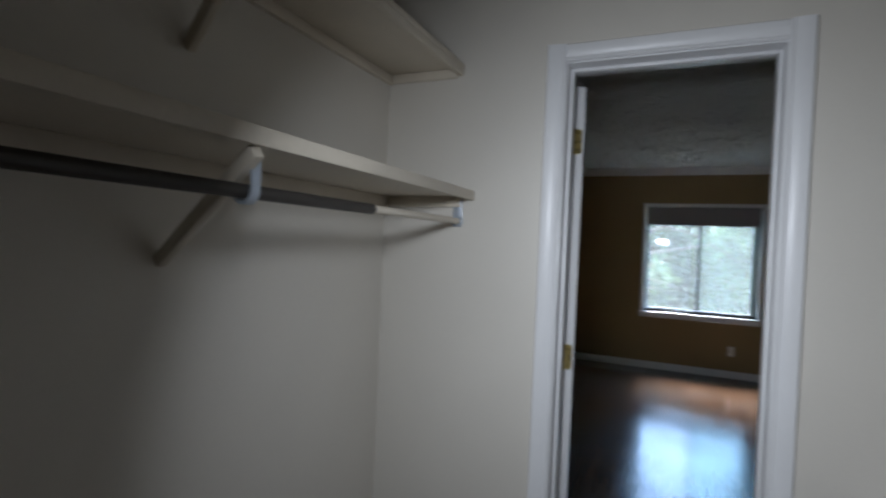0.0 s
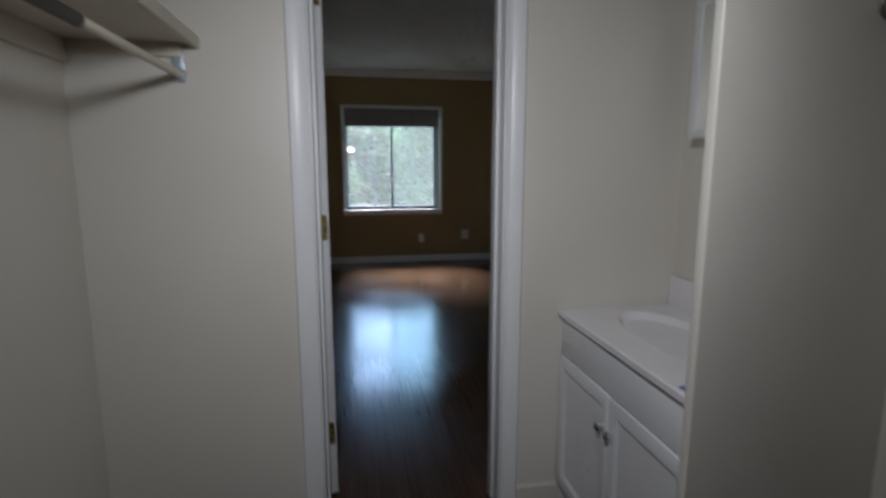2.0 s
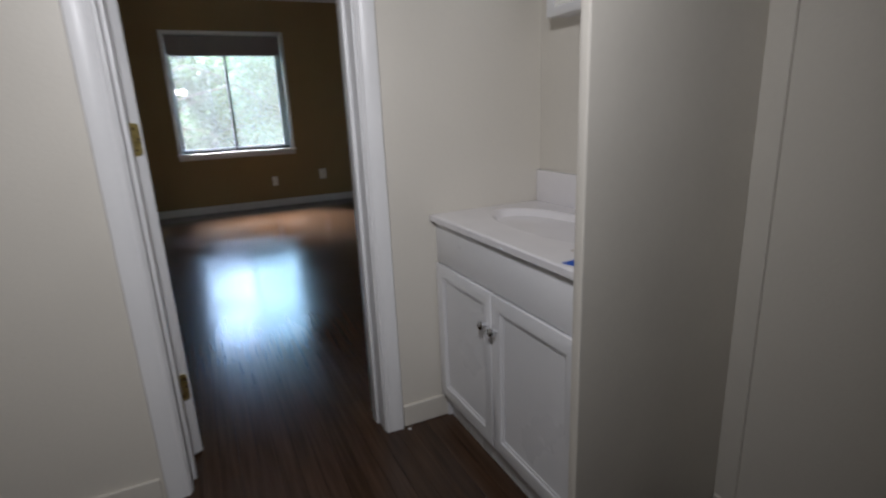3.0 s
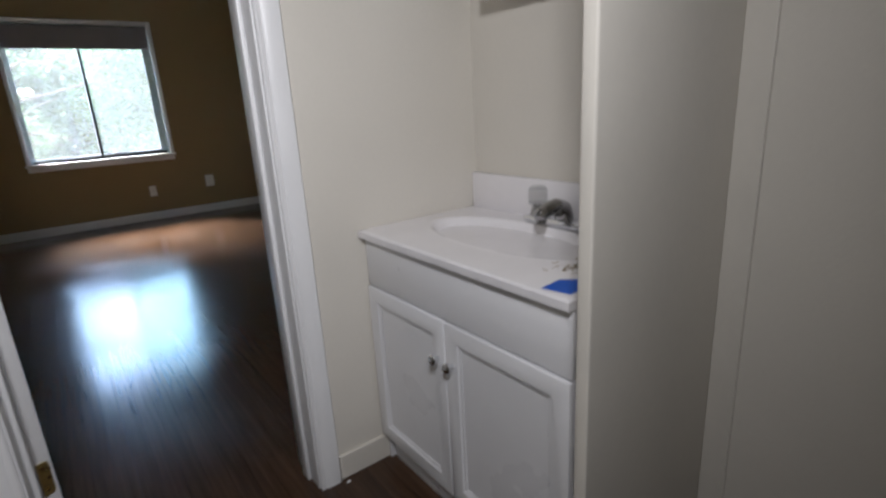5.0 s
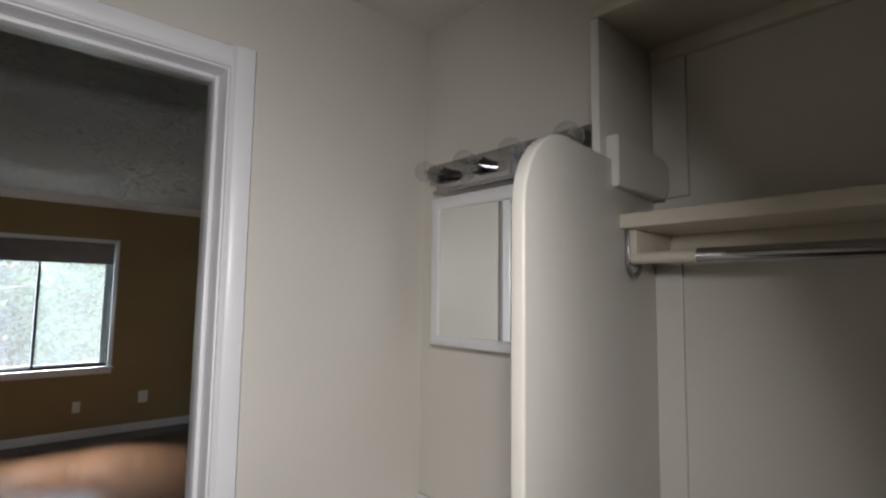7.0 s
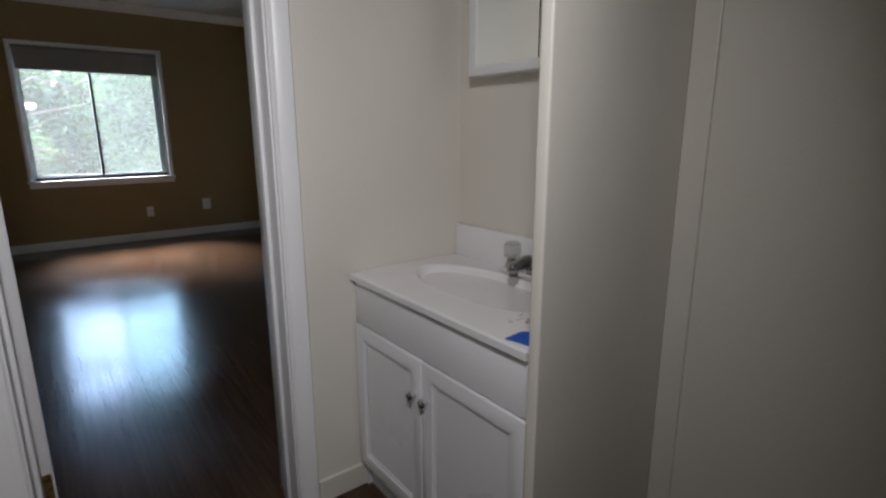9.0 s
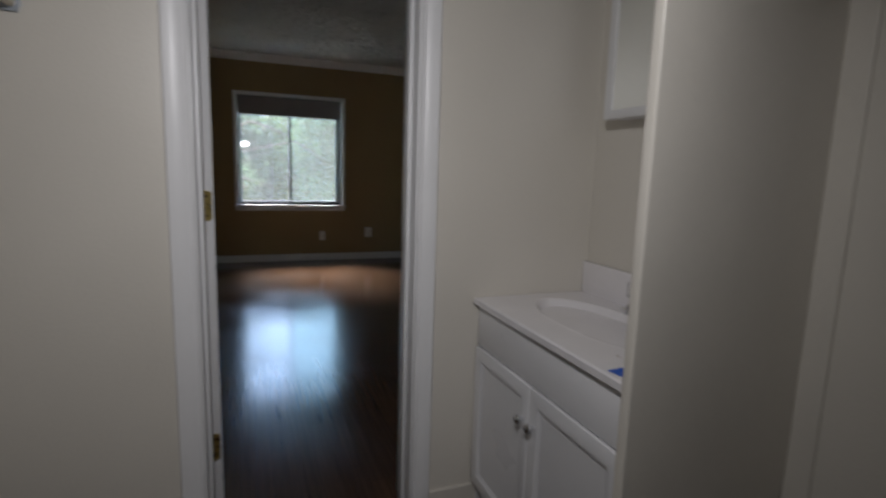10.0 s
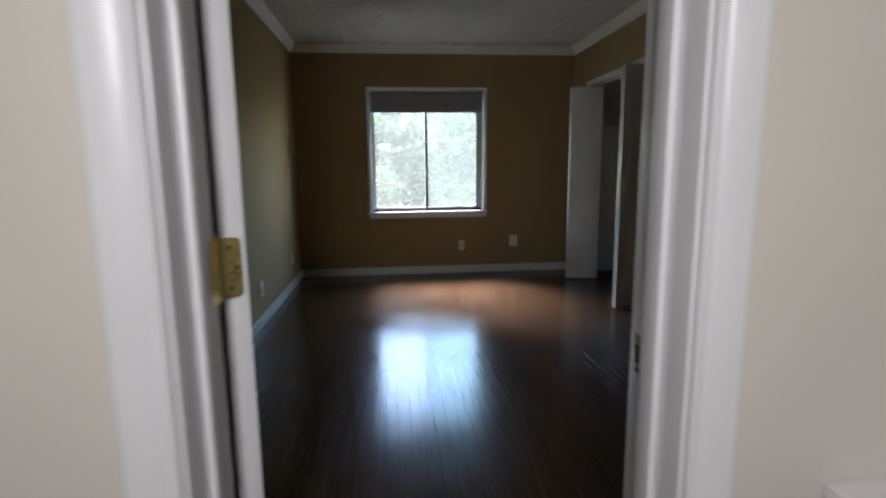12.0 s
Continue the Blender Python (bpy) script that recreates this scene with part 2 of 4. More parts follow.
def prism(bm, outline, axis, a, b):
    """An outline, in the plane across the axis, drawn out from a to b along it."""
    def place(u, v, w):
        return {"x": (w, u, v), "y": (u, w, v), "z": (u, v, w)}[axis]
    lo = [bm.verts.new(place(u, v, a)) for u, v in outline]
    hi = [bm.verts.new(place(u, v, b)) for u, v in outline]
    n = len(outline)
    bm.faces.new(lo)
    bm.faces.new(hi[::-1])
    for i in range(n):
        bm.faces.new((lo[i], hi[i], hi[(i + 1) % n], lo[(i + 1) % n]))
    bmesh.ops.recalc_face_normals(bm, faces=bm.faces)
    return bm


def rim(axis, u0, u1, v0, v1, w0, w1, fu, fv0, fv1, bevel=0.002):
    """One closed rectangular frame across an axis, w0 to w1 deep; fu, fv0 and fv1 are the widths of its sides, foot and head."""
    def place(u, v, w):
        return {"x": (w, u, v), "y": (u, w, v)}[axis]
    bm = bmesh.new()
    fl, fr = fu if isinstance(fu, tuple) else (fu, fu)
    out = [(u0, v0), (u1, v0), (u1, v1), (u0, v1)]
    inn = [(u0 + fl, v0 + fv0), (u1 - fr, v0 + fv0), (u1 - fr, v1 - fv1), (u0 + fl, v1 - fv1)]
    r = [[bm.verts.new(place(u, v, w)) for u, v in loop] for loop in (out, inn) for w in (w0, w1)]
    for i in range(4):
        j = (i + 1) % 4
        for a, b in ((0, 1), (1, 3), (3, 2), (2, 0)):
            bm.faces.new((r[a][i], r[a][j], r[b][j], r[b][i]))
    bmesh.ops.recalc_face_normals(bm, faces=bm.faces)
    if bevel:
        bmesh.ops.bevel(bm, geom=[e for e in bm.edges if e.calc_face_angle(0) > 0.5], offset=bevel, segments=2, affect="EDGES", profile=0.5)
    return bm


def mesh_of(name, bm, mat, smooth=False):
    me = bpy.data.meshes.new(name)
    bm.to_mesh(me)
    bm.free()
    me.materials.append(mat)
    if smooth:
        me.shade_smooth()
        me.set_sharp_from_angle(angle=radians(40))
    return me


def part(name, bm, mat, parent=None, label="", smooth=True):
    """One mesh object, under a thing or a part; the parent stands untouched in its place."""
    ob = new(name, mesh_of(name, bm, mat, smooth))
    if parent is not None:
        ob.parent = parent
        chain, m = parent, Matrix.Identity(4)
        while chain is not None:
            m = chain.matrix_parent_inverse @ chain.matrix_basis @ m
            chain = chain.parent
        ob.matrix_parent_inverse = m.inverted()
    if label:
        ob["label"] = label
    return ob


def thing(name, at, label, category, group="", kind=""):
    """An Empty at the base of a thing."""
    ob = new(name)
    ob.empty_display_size = 0.05
    ob.matrix_basis = Matrix.Translation(at)
    return tagged(ob, label, category, group, kind)


def structure(name, bm, mat, label, category, smooth=False):
    return tagged(part(name, bm, mat, smooth=smooth), label, category, "", "structure")


# ---- the plan ----
XL, XR = -0.660, 1.290          # nook, side walls
YB = -2.70                      # nook, wall behind
ZN = 2.38                       # nook, ceiling
WT = 0.15                       # thickness of the wall with the door
JL, JR, ZD = 0.018, 0.634, 2.05  # door lining, inner faces
BL, BR, BY, ZB = -0.735, 2.285, 5.08, 2.445   # bedroom
WX0, WX1, WZ0, WZ1 = 0.045, 1.292, 0.70, 1.995  # window opening
CY0, CY1, CZ = 3.33, 4.67, 1.99  # bedroom closet opening

# ---- structure: nook ----
T = 0.12
structure("wall_nook_left", boxes((XL - T, XL, YB, 0, 0, ZN)), CREAM, "cream painted wall behind the closet shelf", "wall")
structure("wall_nook_right", boxes((XR, XR + T, YB, 0, 0, ZN)), CREAM, "cream painted wall behind vanity and closet", "wall")
structure("wall_nook_back", boxes((XL - T, XR + T, YB - T, YB, 0, ZN)), CREAM, "cream painted wall closing the dressing nook", "wall")
structure("wall_nook_door", boxes((XL - T, JL - 0.02, 0, WT / 2, 0, ZN), (JR + 0.02, XR + T, 0, WT / 2, 0, ZN), (JL - 0.02, JR + 0.02, 0, WT / 2, ZD + 0.02, ZN)), CREAM, "cream painted wall around the doorway", "wall")
structure("ceiling_nook", boxes((XL - T, XR + T, YB - T, WT / 2, ZN, ZN + 0.05)), CREAM, "cream painted ceiling of the dressing nook", "ceiling")

# ---- structure: bedroom ----
structure("wall_bedroom_door", boxes((BL - T, JL - 0.02, WT / 2, WT, 0, ZB), (JR + 0.02, BR + T, WT / 2, WT, 0, ZB), (JL - 0.02, JR + 0.02, WT / 2, WT, ZD + 0.02, ZB)), TAN, "tan painted bedroom wall around the doorway", "wall")
structure("wall_bedroom_left", boxes((BL - T, BL, WT, BY, 0, ZB)), TAN, "tan painted bedroom wall with a low outlet", "wall")
structure("wall_bedroom_right", boxes((BR, BR + T, WT, CY0, 0, ZB), (BR, BR + T, CY1, BY, 0, ZB), (BR, BR + T, CY0, CY1, CZ, ZB)), TAN, "tan painted bedroom wall with a closet opening", "wall")
structure("wall_bedroom_window", boxes((BL - T, WX0, BY, BY + 0.07, 0, ZB), (WX1, BR + T, BY, BY + 0.07, 0, ZB), (WX0, WX1, BY, BY + 0.07, 0, WZ0), (WX0, WX1, BY, BY + 0.07, WZ1, ZB)), TAN, "tan painted bedroom wall around the window", "wall")
structure("wall_outside", boxes((BL - 3, WX0, BY + 0.07, BY + 0.24, -4.5, ZB + 1), (WX1, BR + 3, BY + 0.07, BY + 0.24, -4.5, ZB + 1), (WX0, WX1, BY + 0.07, BY + 0.24, -4.5, WZ0), (WX0, WX1, BY + 0.07, BY + 0.24, WZ1, ZB + 1)), BRICK, "rendered outer wall around the window", "wall")


def stippled_ceiling(x0, x1, y0, y1, z, step=0.017):
    """A plaster ceiling brushed into a shallow random relief, with a slab above it."""
    nx, ny = int((x1 - x0) / step), int((y1 - y0) / step)
    rs = np.random.RandomState(7)

    def smooth(a, n):
        for _ in range(n):
            a = (a + np.roll(a, 1, 0) + np.roll(a, -1, 0) + np.roll(a, 1, 1) + np.roll(a, -1, 1)) / 5
        return a / a.std()
    big = smooth(rs.standard_normal((ny + 1, nx + 1)), 14)
    mid = smooth(rs.standard_normal((ny + 1, nx + 1)), 3)
    low = np.clip(mid * 0.7 + big * 0.55 - 0.35, 0, 2.2) * 0.0098 + np.clip(smooth(rs.standard_normal((ny + 1, nx + 1)), 1), -2, 2) * 0.0008
    xs, ys = np.linspace(x0, x1, nx + 1), np.linspace(y0, y1, ny + 1)
    verts = [(xs[i], ys[j], z - low[j, i]) for j in range(ny + 1) for i in range(nx + 1)]
    w = nx + 1
    faces = [(j * w + i, (j + 1) * w + i, (j + 1) * w + i + 1, j * w + i + 1) for j in range(ny) for i in range(nx)]
    n = len(verts)
    verts += [(x0, y0, z + 0.06), (x1, y0, z + 0.06), (x1, y1, z + 0.06), (x0, y1, z + 0.06)]
    faces.append((n, n + 1, n + 2, n + 3))
    me = bpy.data.meshes.new("ceiling_bedroom")
    me.from_pydata(verts, [], faces)
    me.materials.append(CEILING)
    me.shade_smooth()
    return tagged(new("ceiling_bedroom", me), "stippled white bedroom ceiling", "ceiling", "", "structure")


stippled_ceiling(BL - T, BR + 0.9, WT / 2, BY + 0.07, ZB)
structure("closet_back", boxes((BR + 0.70, BR + 0.78, CY0 - 0.5, CY1 + 0.36, 0, ZB)), CREAM, "plain back wall of the bedroom closet", "wall")
structure("closet_side", boxes((BR + T, BR + 0.70, CY0 - 0.5, CY0 - 0.42, 0, ZB), (BR + T, BR + 0.70, CY1 + 0.28, CY1 + 0.36, 0, ZB)), CREAM, "plain side walls of the bedroom closet", "wall")
structure("roof", boxes((BL - 3, BR + 3, YB - 3, BY + 0.24, ZB + 0.30, ZB + 0.5)), BRICK, "flat roof slab over the rooms", "roof")
structure("subfloor", boxes((BL - T, BR + 0.9, YB - T, BY + 0.07, -0.06, -0.012)), DARK, "subfloor under the dark oak strips", "floor")


# ---- trim ----
def crown(name, p0, p1, inward):
    """A crown moulding between two corners under the ceiling; inward points into the room."""
    bm = bmesh.new()
    prof = [(0, 0), (0, -0.085), (0.010, -0.085), (0.014, -0.070), (0.040, -0.040), (0.055, -0.018), (0.062, -0.012), (0.062, 0)]
    a, b, w = Vector(p0), Vector(p1), Vector(inward)
    rings = [[bm.verts.new(q + w * u + Vector((0, 0, v - 0.002))) for u, v in prof] for q in (a, b)]
    for i in range(len(prof)):
        j = (i + 1) % len(prof)
        bm.faces.new((rings[0][i], rings[1][i], rings[1][j], rings[0][j]))
    bm.faces.new(rings[0]), bm.faces.new(rings[1][::-1])
    bmesh.ops.recalc_face_normals(bm, faces=bm.faces)
    return structure(name, bm, TRIM, "white crown moulding under the ceiling", "trim", smooth=True)


crown("trim_crown_window", (BL, BY, ZB), (BR, BY, ZB), (0, -1, 0))
crown("trim_crown_left", (BL, WT, ZB), (BL, BY - 0.001, ZB), (1, 0, 0))
crown("trim_crown_right", (BR, WT, ZB), (BR, BY - 0.001, ZB), (-1, 0, 0))


def baseboard(name, x0, x1, y0, y1, h=0.085, mat=TRIM, label="white baseboard along the bedroom wall"):
    return structure(name, boxes((x0, x1, y0, y1, 0, h), bevel=0.004), mat, label, "baseboard")


baseboard("baseboard_window", BL + 0.013, BR - 0.013, BY - 0.013, BY)
baseboard("baseboard_left", BL, BL + 0.013, WT, BY)
baseboard("baseboard_right", BR - 0.013, BR, WT, CY0 - 0.07)
baseboard("baseboard_right_far", BR - 0.013, BR, CY1 + 0.07, BY)
NB = "cream painted baseboard of the dressing nook"
baseboard("baseboard_nook_door_right", JR + 0.070, 0.885, -0.012, 0, 0.082, CREAM_WOOD, NB)
baseboard("baseboard_nook_door_left", XL, JL - 0.078, -0.012, 0, 0.082, CREAM_WOOD, NB)
baseboard("baseboard_nook_left", XL, XL + 0.012, YB, -0.012, 0.082, CREAM_WOOD, NB)
baseboard("baseboard_closet", XR - 0.016, XR, YB, -0.793, 0.078, CREAM_WOOD, NB)


# ---- doorway between nook and bedroom ----
def casing_profile():
    """Section of a casing, from its inner edge outward, w wide and up to 17 mm thick."""
    pts = [(0.0, 0.0), (0.0, 0.010), (0.004, 0.014), (0.012, 0.012), (0.016, 0.015), (0.040, 0.017), (0.052, 0.016), (0.056, 0.010), (0.056, 0.0)]
    return pts


def casing(name, y, out, label, wl=0.064):
    """Casing of the doorway on one face of its wall; out is -1 or 1 along y."""
    door = thing(name, (JL, y, 0), label, "trim", "", "structure")
    il, ir, zt = JL - 0.005, JR + 0.005, ZD + 0.005
    for side, x, sgn, k in (("left", il, -1, wl / 0.056), ("right", ir, 1, 0.063 / 0.056)):
        bm = bmesh.new()
        prism(bm, [(x + sgn * u * k, y + out * v) for u, v in casing_profile()], "z", 0, zt + 0.058)
        part("casing_" + side, bm, TRIM, door)
    bm = bmesh.new()
    prism(bm, [(y + out * v, zt + u) for u, v in casing_profile()], "x", il, ir)
    part("casing_head", bm, TRIM, door)
    return door


casing("trim_doorway_nook", 0.0, -1, "white moulded casing of the doorway")
casing("trim_doorway_bedroom", WT, 1, "white moulded casing on the bedroom side")
lining = thing("door_lining", (JL, 0, 0), "white painted door lining with a stop and strike plate", "door frame", "", "structure")
part("jamb_left", boxes((JL - 0.019, JL, -0.001, WT + 0.001, 0, ZD + 0.018), bevel=0.0015), TRIM, lining)
part("jamb_right", boxes((JR, JR + 0.019, -0.001, WT + 0.001, 0, ZD + 0.018), bevel=0.0015), TRIM, lining)
part("jamb_head", boxes((JL, JR, -0.001, WT + 0.001, ZD, ZD + 0.018), bevel=0.0015), TRIM, lining)
part("stop_left", boxes((JL, JL + 0.012, 0.055, 0.100, 0, ZD), bevel=0.004), TRIM, lining)
part("stop_right", boxes((JR - 0.012, JR, 0.055, 0.100, 0, ZD), bevel=0.004), TRIM, lining)
part("stop_head", boxes((JL + 0.012, JR - 0.012, 0.055, 0.100, ZD - 0.012, ZD), bevel=0.004), TRIM, lining)
strike = part("strike_plate", boxes((JR - 0.002, JR, 0.106, 0.136, 0.87, 0.93), bevel=0.0008), BRASS, lining, "brass strike plate on the jamb")
part("strike_hole", boxes((JR - 0.0026, JR - 0.0018, 0.114, 0.128, 0.886, 0.914)), DARK, strike)

# the door stands open into the bedroom, its hinge edge towards the nook
PIN = (JL - 0.004, WT + 0.012)
OPEN = 116
leaf = thing("door_1", (PIN[0], PIN[1], 0.012), "white painted door standing open into the bedroom", "door", "", "structure")
leaf.matrix_basis = pose(PIN[0], PIN[1], 0.012, 0, 0, OPEN)


def in_leaf(name, bm, mat, label="", parent=leaf):
    """A part given in the door's own frame: x along its width, y across its thickness."""
    ob = new(name, mesh_of(name, bm, mat, True))
    ob.parent = parent
    if label:
        ob["label"] = label
    return ob


in_leaf("slab", boxes((0.006, 0.612, -0.044, -0.008, 0.0, 2.012), bevel=0.002), TRIM)
for hz, zc in (("upper", 1.825), ("middle", 1.041), ("lower", 0.260)):
    zc -= 0.012
    bm = bmesh.new()
    outline = [(-0.008, zc - 0.045), (-0.026, zc - 0.045)] + [(-0.026 - 0.010 * math.sin(a), zc - 0.035 - 0.010 * math.cos(a)) for a in (0.4, 0.8, 1.2, 1.571)]
    outline += [(-0.026 - 0.010 * math.cos(a), zc + 0.035 + 0.010 * math.sin(a)) for a in (0.0, 0.4, 0.8, 1.2)] + [(-0.026, zc + 0.045), (-0.008, zc + 0.045)]
    prism(bm, outline, "x", 0.0036, 0.0062)
    hinge = in_leaf("hinge", bm, BRASS, "brass butt hinge leaf with screws")
    bm = bmesh.new()
    for k in range(5):
        rod(bm, (0, 0, zc - 0.045 + 0.018 * k + 0.0004), (0, 0, zc - 0.045 + 0.018 * (k + 1) - 0.0004), 0.0062, 14)
    rod(bm, (0, 0, zc - 0.052), (0, 0, zc + 0.050), 0.0042, 12)
    in_leaf("knuckle", bm, BRASS, parent=hinge)
    for dz, dy in ((-0.030, -0.020), (0.0, -0.029), (0.030, -0.020)):
        bm = bmesh.new()
        rod(bm, (0.0028, dy, zc + dz), (0.0037, dy, zc + dz), 0.0042, 12)
        in_leaf("screw", bm, OLD_BRASS, parent=hinge)
    part("jamb_leaf", boxes((JL, JL + 0.002, WT - 0.034, WT + 0.001, zc - 0.033, zc + 0.057), bevel=0.0006), BRASS, lining)
bm = bmesh.new()
rod(bm, (0.555, -0.044, 0.91), (0.555, -0.075, 0.91), 0.012)
ball(bm, (0.555, -0.088, 0.91), 0.026, 1, 0.8, 1)
rod(bm, (0.555, -0.008, 0.91), (0.555, 0.023, 0.91), 0.012)
ball(bm, (0.555, 0.036, 0.91), 0.026, 1, 0.8, 1)
in_leaf("knob", bm, BRASS, "round brass door knob")

# ---- window ----
win = thing("window_1", ((WX0 + WX1) / 2, BY, WZ0), "white framed sliding window with dark aluminium sashes", "window", "", "structure")
D = 0.10
part("reveal_left", boxes((WX0 - 0.001, WX0 + 0.014, BY - 0.008, BY + D, WZ0, WZ1), bevel=0.002), TRIM, win)
part("reveal_right", boxes((WX1 - 0.014, WX1 + 0.001, BY - 0.008, BY + D, WZ0, WZ1), bevel=0.002), TRIM, win)
part("reveal_head", boxes((WX0, WX1, BY - 0.008, BY + D, WZ1 - 0.014, WZ1 + 0.001), bevel=0.002), TRIM, win)
part("edge_left", boxes((WX0 - 0.022, WX0 - 0.001, BY - 0.012, BY, WZ0, WZ1 + 0.022), bevel=0.003), TRIM, win)
part("edge_right", boxes((WX1 + 0.001, WX1 + 0.022, BY - 0.012, BY, WZ0, WZ1 + 0.022), bevel=0.003), TRIM, win)
part("edge_head", boxes((WX0 - 0.001, WX1 + 0.001, BY - 0.012, BY, WZ1 + 0.001, WZ1 + 0.022), bevel=0.003), TRIM, win)
part("window_sill", boxes((WX0 - 0.035, WX1 + 0.035, BY - 0.030, BY + D, WZ0 - 0.022, WZ0), bevel=0.005), TRIM, win)
part("apron", boxes((WX0 - 0.020, WX1 + 0.020, BY - 0.014, BY, WZ0 - 0.072, WZ0 - 0.022), bevel=0.004), TRIM, win)
FX0, FX1, FZ0, FZ1 = WX0 + 0.014, WX1 - 0.014, WZ0, WZ1 - 0.014
bm = rim("y", FX0, FX1, FZ0, FZ1, BY + D - 0.05, BY + D + 0.03, 0.022, 0.020, 0.020)
part("outer_frame", bm, GREY_ALU, win, "grey aluminium outer frame")
XM = 0.655


def sash(name, x0, x1, y, glass, stile, glass_name):
    s = part(name, rim("y", x0, x1, FZ0 + 0.020, FZ1 - 0.020, y - 0.012, y + 0.012, stile, 0.025, 0.025, 0.0015), GREY_ALU, win)
    pane = part(glass_name, boxes((x0 + stile[0] - 0.004, x1 - stile[1] + 0.004, y - 0.002, y + 0.002, FZ0 + 0.041, FZ1 - 0.041)), glass, s, smooth=False)
    pane.visible_shadow = False
    return s


sash("sash_left", FX0 + 0.022, XM + 0.012, BY + D - 0.002, GLASS, (0.018, 0.024), "pane")
sash("sash_right", XM - 0.012, FX1 - 0.022, BY + D - 0.030, SCREEN, (0.024, 0.050), "pane")
part("meeting_rail", boxes((XM - 0.011, XM + 0.013, BY + D - 0.052, BY + D - 0.0425, FZ0 + 0.022, FZ1 - 0.02), bevel=0.002), ALU, win, "dark bronze meeting rail")
part("track", boxes((FX0 + 0.022, FX1 - 0.022, BY + D - 0.055, BY + D - 0.046, FZ0 + 0.0, FZ0 + 0.026), bevel=0.001), ALU, win, "dark lower track")

blind = thing("roller_blind", ((WX0 + WX1) / 2, BY + 0.03, WZ1 - 0.05), "dark grey roller blind drawn a little way down", "blind")
bm = bmesh.new()
rod(bm, (WX0 + 0.022, BY + 0.030, WZ1 - 0.045), (WX1 - 0.022, BY + 0.030, WZ1 - 0.045), 0.021, 24)
part("roller", bm, SHADE, blind)
part("cloth", boxes((WX0 + 0.026, WX1 - 0.026, BY + 0.008, BY + 0.0095, 1.765, WZ1 - 0.042)), SHADE, blind)
part("bottom_bar", boxes((WX0 + 0.026, WX1 - 0.026, BY + 0.004, BY + 0.014, 1.755, 1.773), bevel=0.003), SHADE, blind)


# ---- wall plates ----
def outlet(name, x, y, z, turn, label, sockets=True, w=0.070, h=0.115):
    t = thing(name, (x, y, z), label, "outlet")
    t.matrix_basis = pose(x, y, z, 0, 0, turn)

    def put(n, bm, mat, parent=t):
        ob = new(n, mesh_of(n, bm, mat, True))
        ob.parent = parent
        return ob
    put("cover", boxes((-w / 2, w / 2, -0.006, 0, -h / 2, h / 2), bevel=0.0025), PLASTIC)
    if sockets:
        for dz in (-0.020, 0.020):
            s = put("socket", boxes((-0.017, 0.017, -0.0085, -0.006, dz - 0.014, dz + 0.014), bevel=0.003), PLASTIC)
            put("slots", boxes((-0.008, -0.006, -0.0089, -0.0083, dz - 0.004, dz + 0.005), (0.006, 0.008, -0.0089, -0.0083, dz - 0.004, dz + 0.005)), DARK, s)
    else:
        bm = bmesh.new()
        rod(bm, (0, -0.006, 0), (0, -0.014, 0), 0.0045, 12)
        put("jack", bm, STEEL)
    return t


outlet("outlet", 1.033, BY, 0.311, 0, "white wall outlet below the bedroom window", False, 0.066, 0.110)
outlet("outlet", 1.624, BY, 0.350, 0, "white double wall outlet beside the bedroom window", True, 0.090, 0.125)
outlet("outlet", BL, 3.34, 0.28, 90, "white wall outlet low on the tan side wall")
outlet("outlet", BL, 4.58, 0.295, 90, "white wall outlet low on the tan side wall")


# ---- bedroom closet with folding doors ----
part_frame = thing("closet_frame", (BR, CY0, 0), "white frame of the bedroom closet opening", "door frame", "", "structure")
part("frame_near", boxes((BR - 0.012, BR + T + 0.004, CY0 - 0.03, CY0 + 0.016, 0, CZ), bevel=0.003), TRIM, part_frame)
part("frame_far", boxes((BR - 0.012, BR + T + 0.004, CY1 - 0.016, CY1 + 0.03, 0, CZ), bevel=0.003), TRIM, part_frame)
part("frame_head", boxes((BR - 0.012, BR + T + 0.004, CY0 - 0.03, CY1 + 0.03, CZ - 0.016, CZ + 0.03), bevel=0.003), TRIM, part_frame)


def folding_leaf(name, a, b, label, parent):
    """One panelled leaf of a folding door between two points of the floor plan."""
    a, b = Vector((*a, 0)), Vector((*b, 0))
    d = b - a
    w = d.length
    m = Matrix.Translation((a.x, a.y, 0.015)) @ Matrix.Rotation(math.atan2(d.y, d.x), 4, "Z")
    bm = boxes((0, w, -0.015, 0.015, 0, 1.935), bevel=0.002)
    bm.transform(m)
    leaf_ob = part(name, bm, TRIM, parent, label)
    for z0, z1 in ((0.12, 0.80), (0.92, 1.78)):
        for s in (-1, 1):
            bm = boxes((0.06, w - 0.06, *sorted((s * 0.0145, s * 0.020)), z0, z1), bevel=0.002)
            bm.transform(m)
            part("raised_panel", bm, TRIM, leaf_ob)
    return leaf_ob


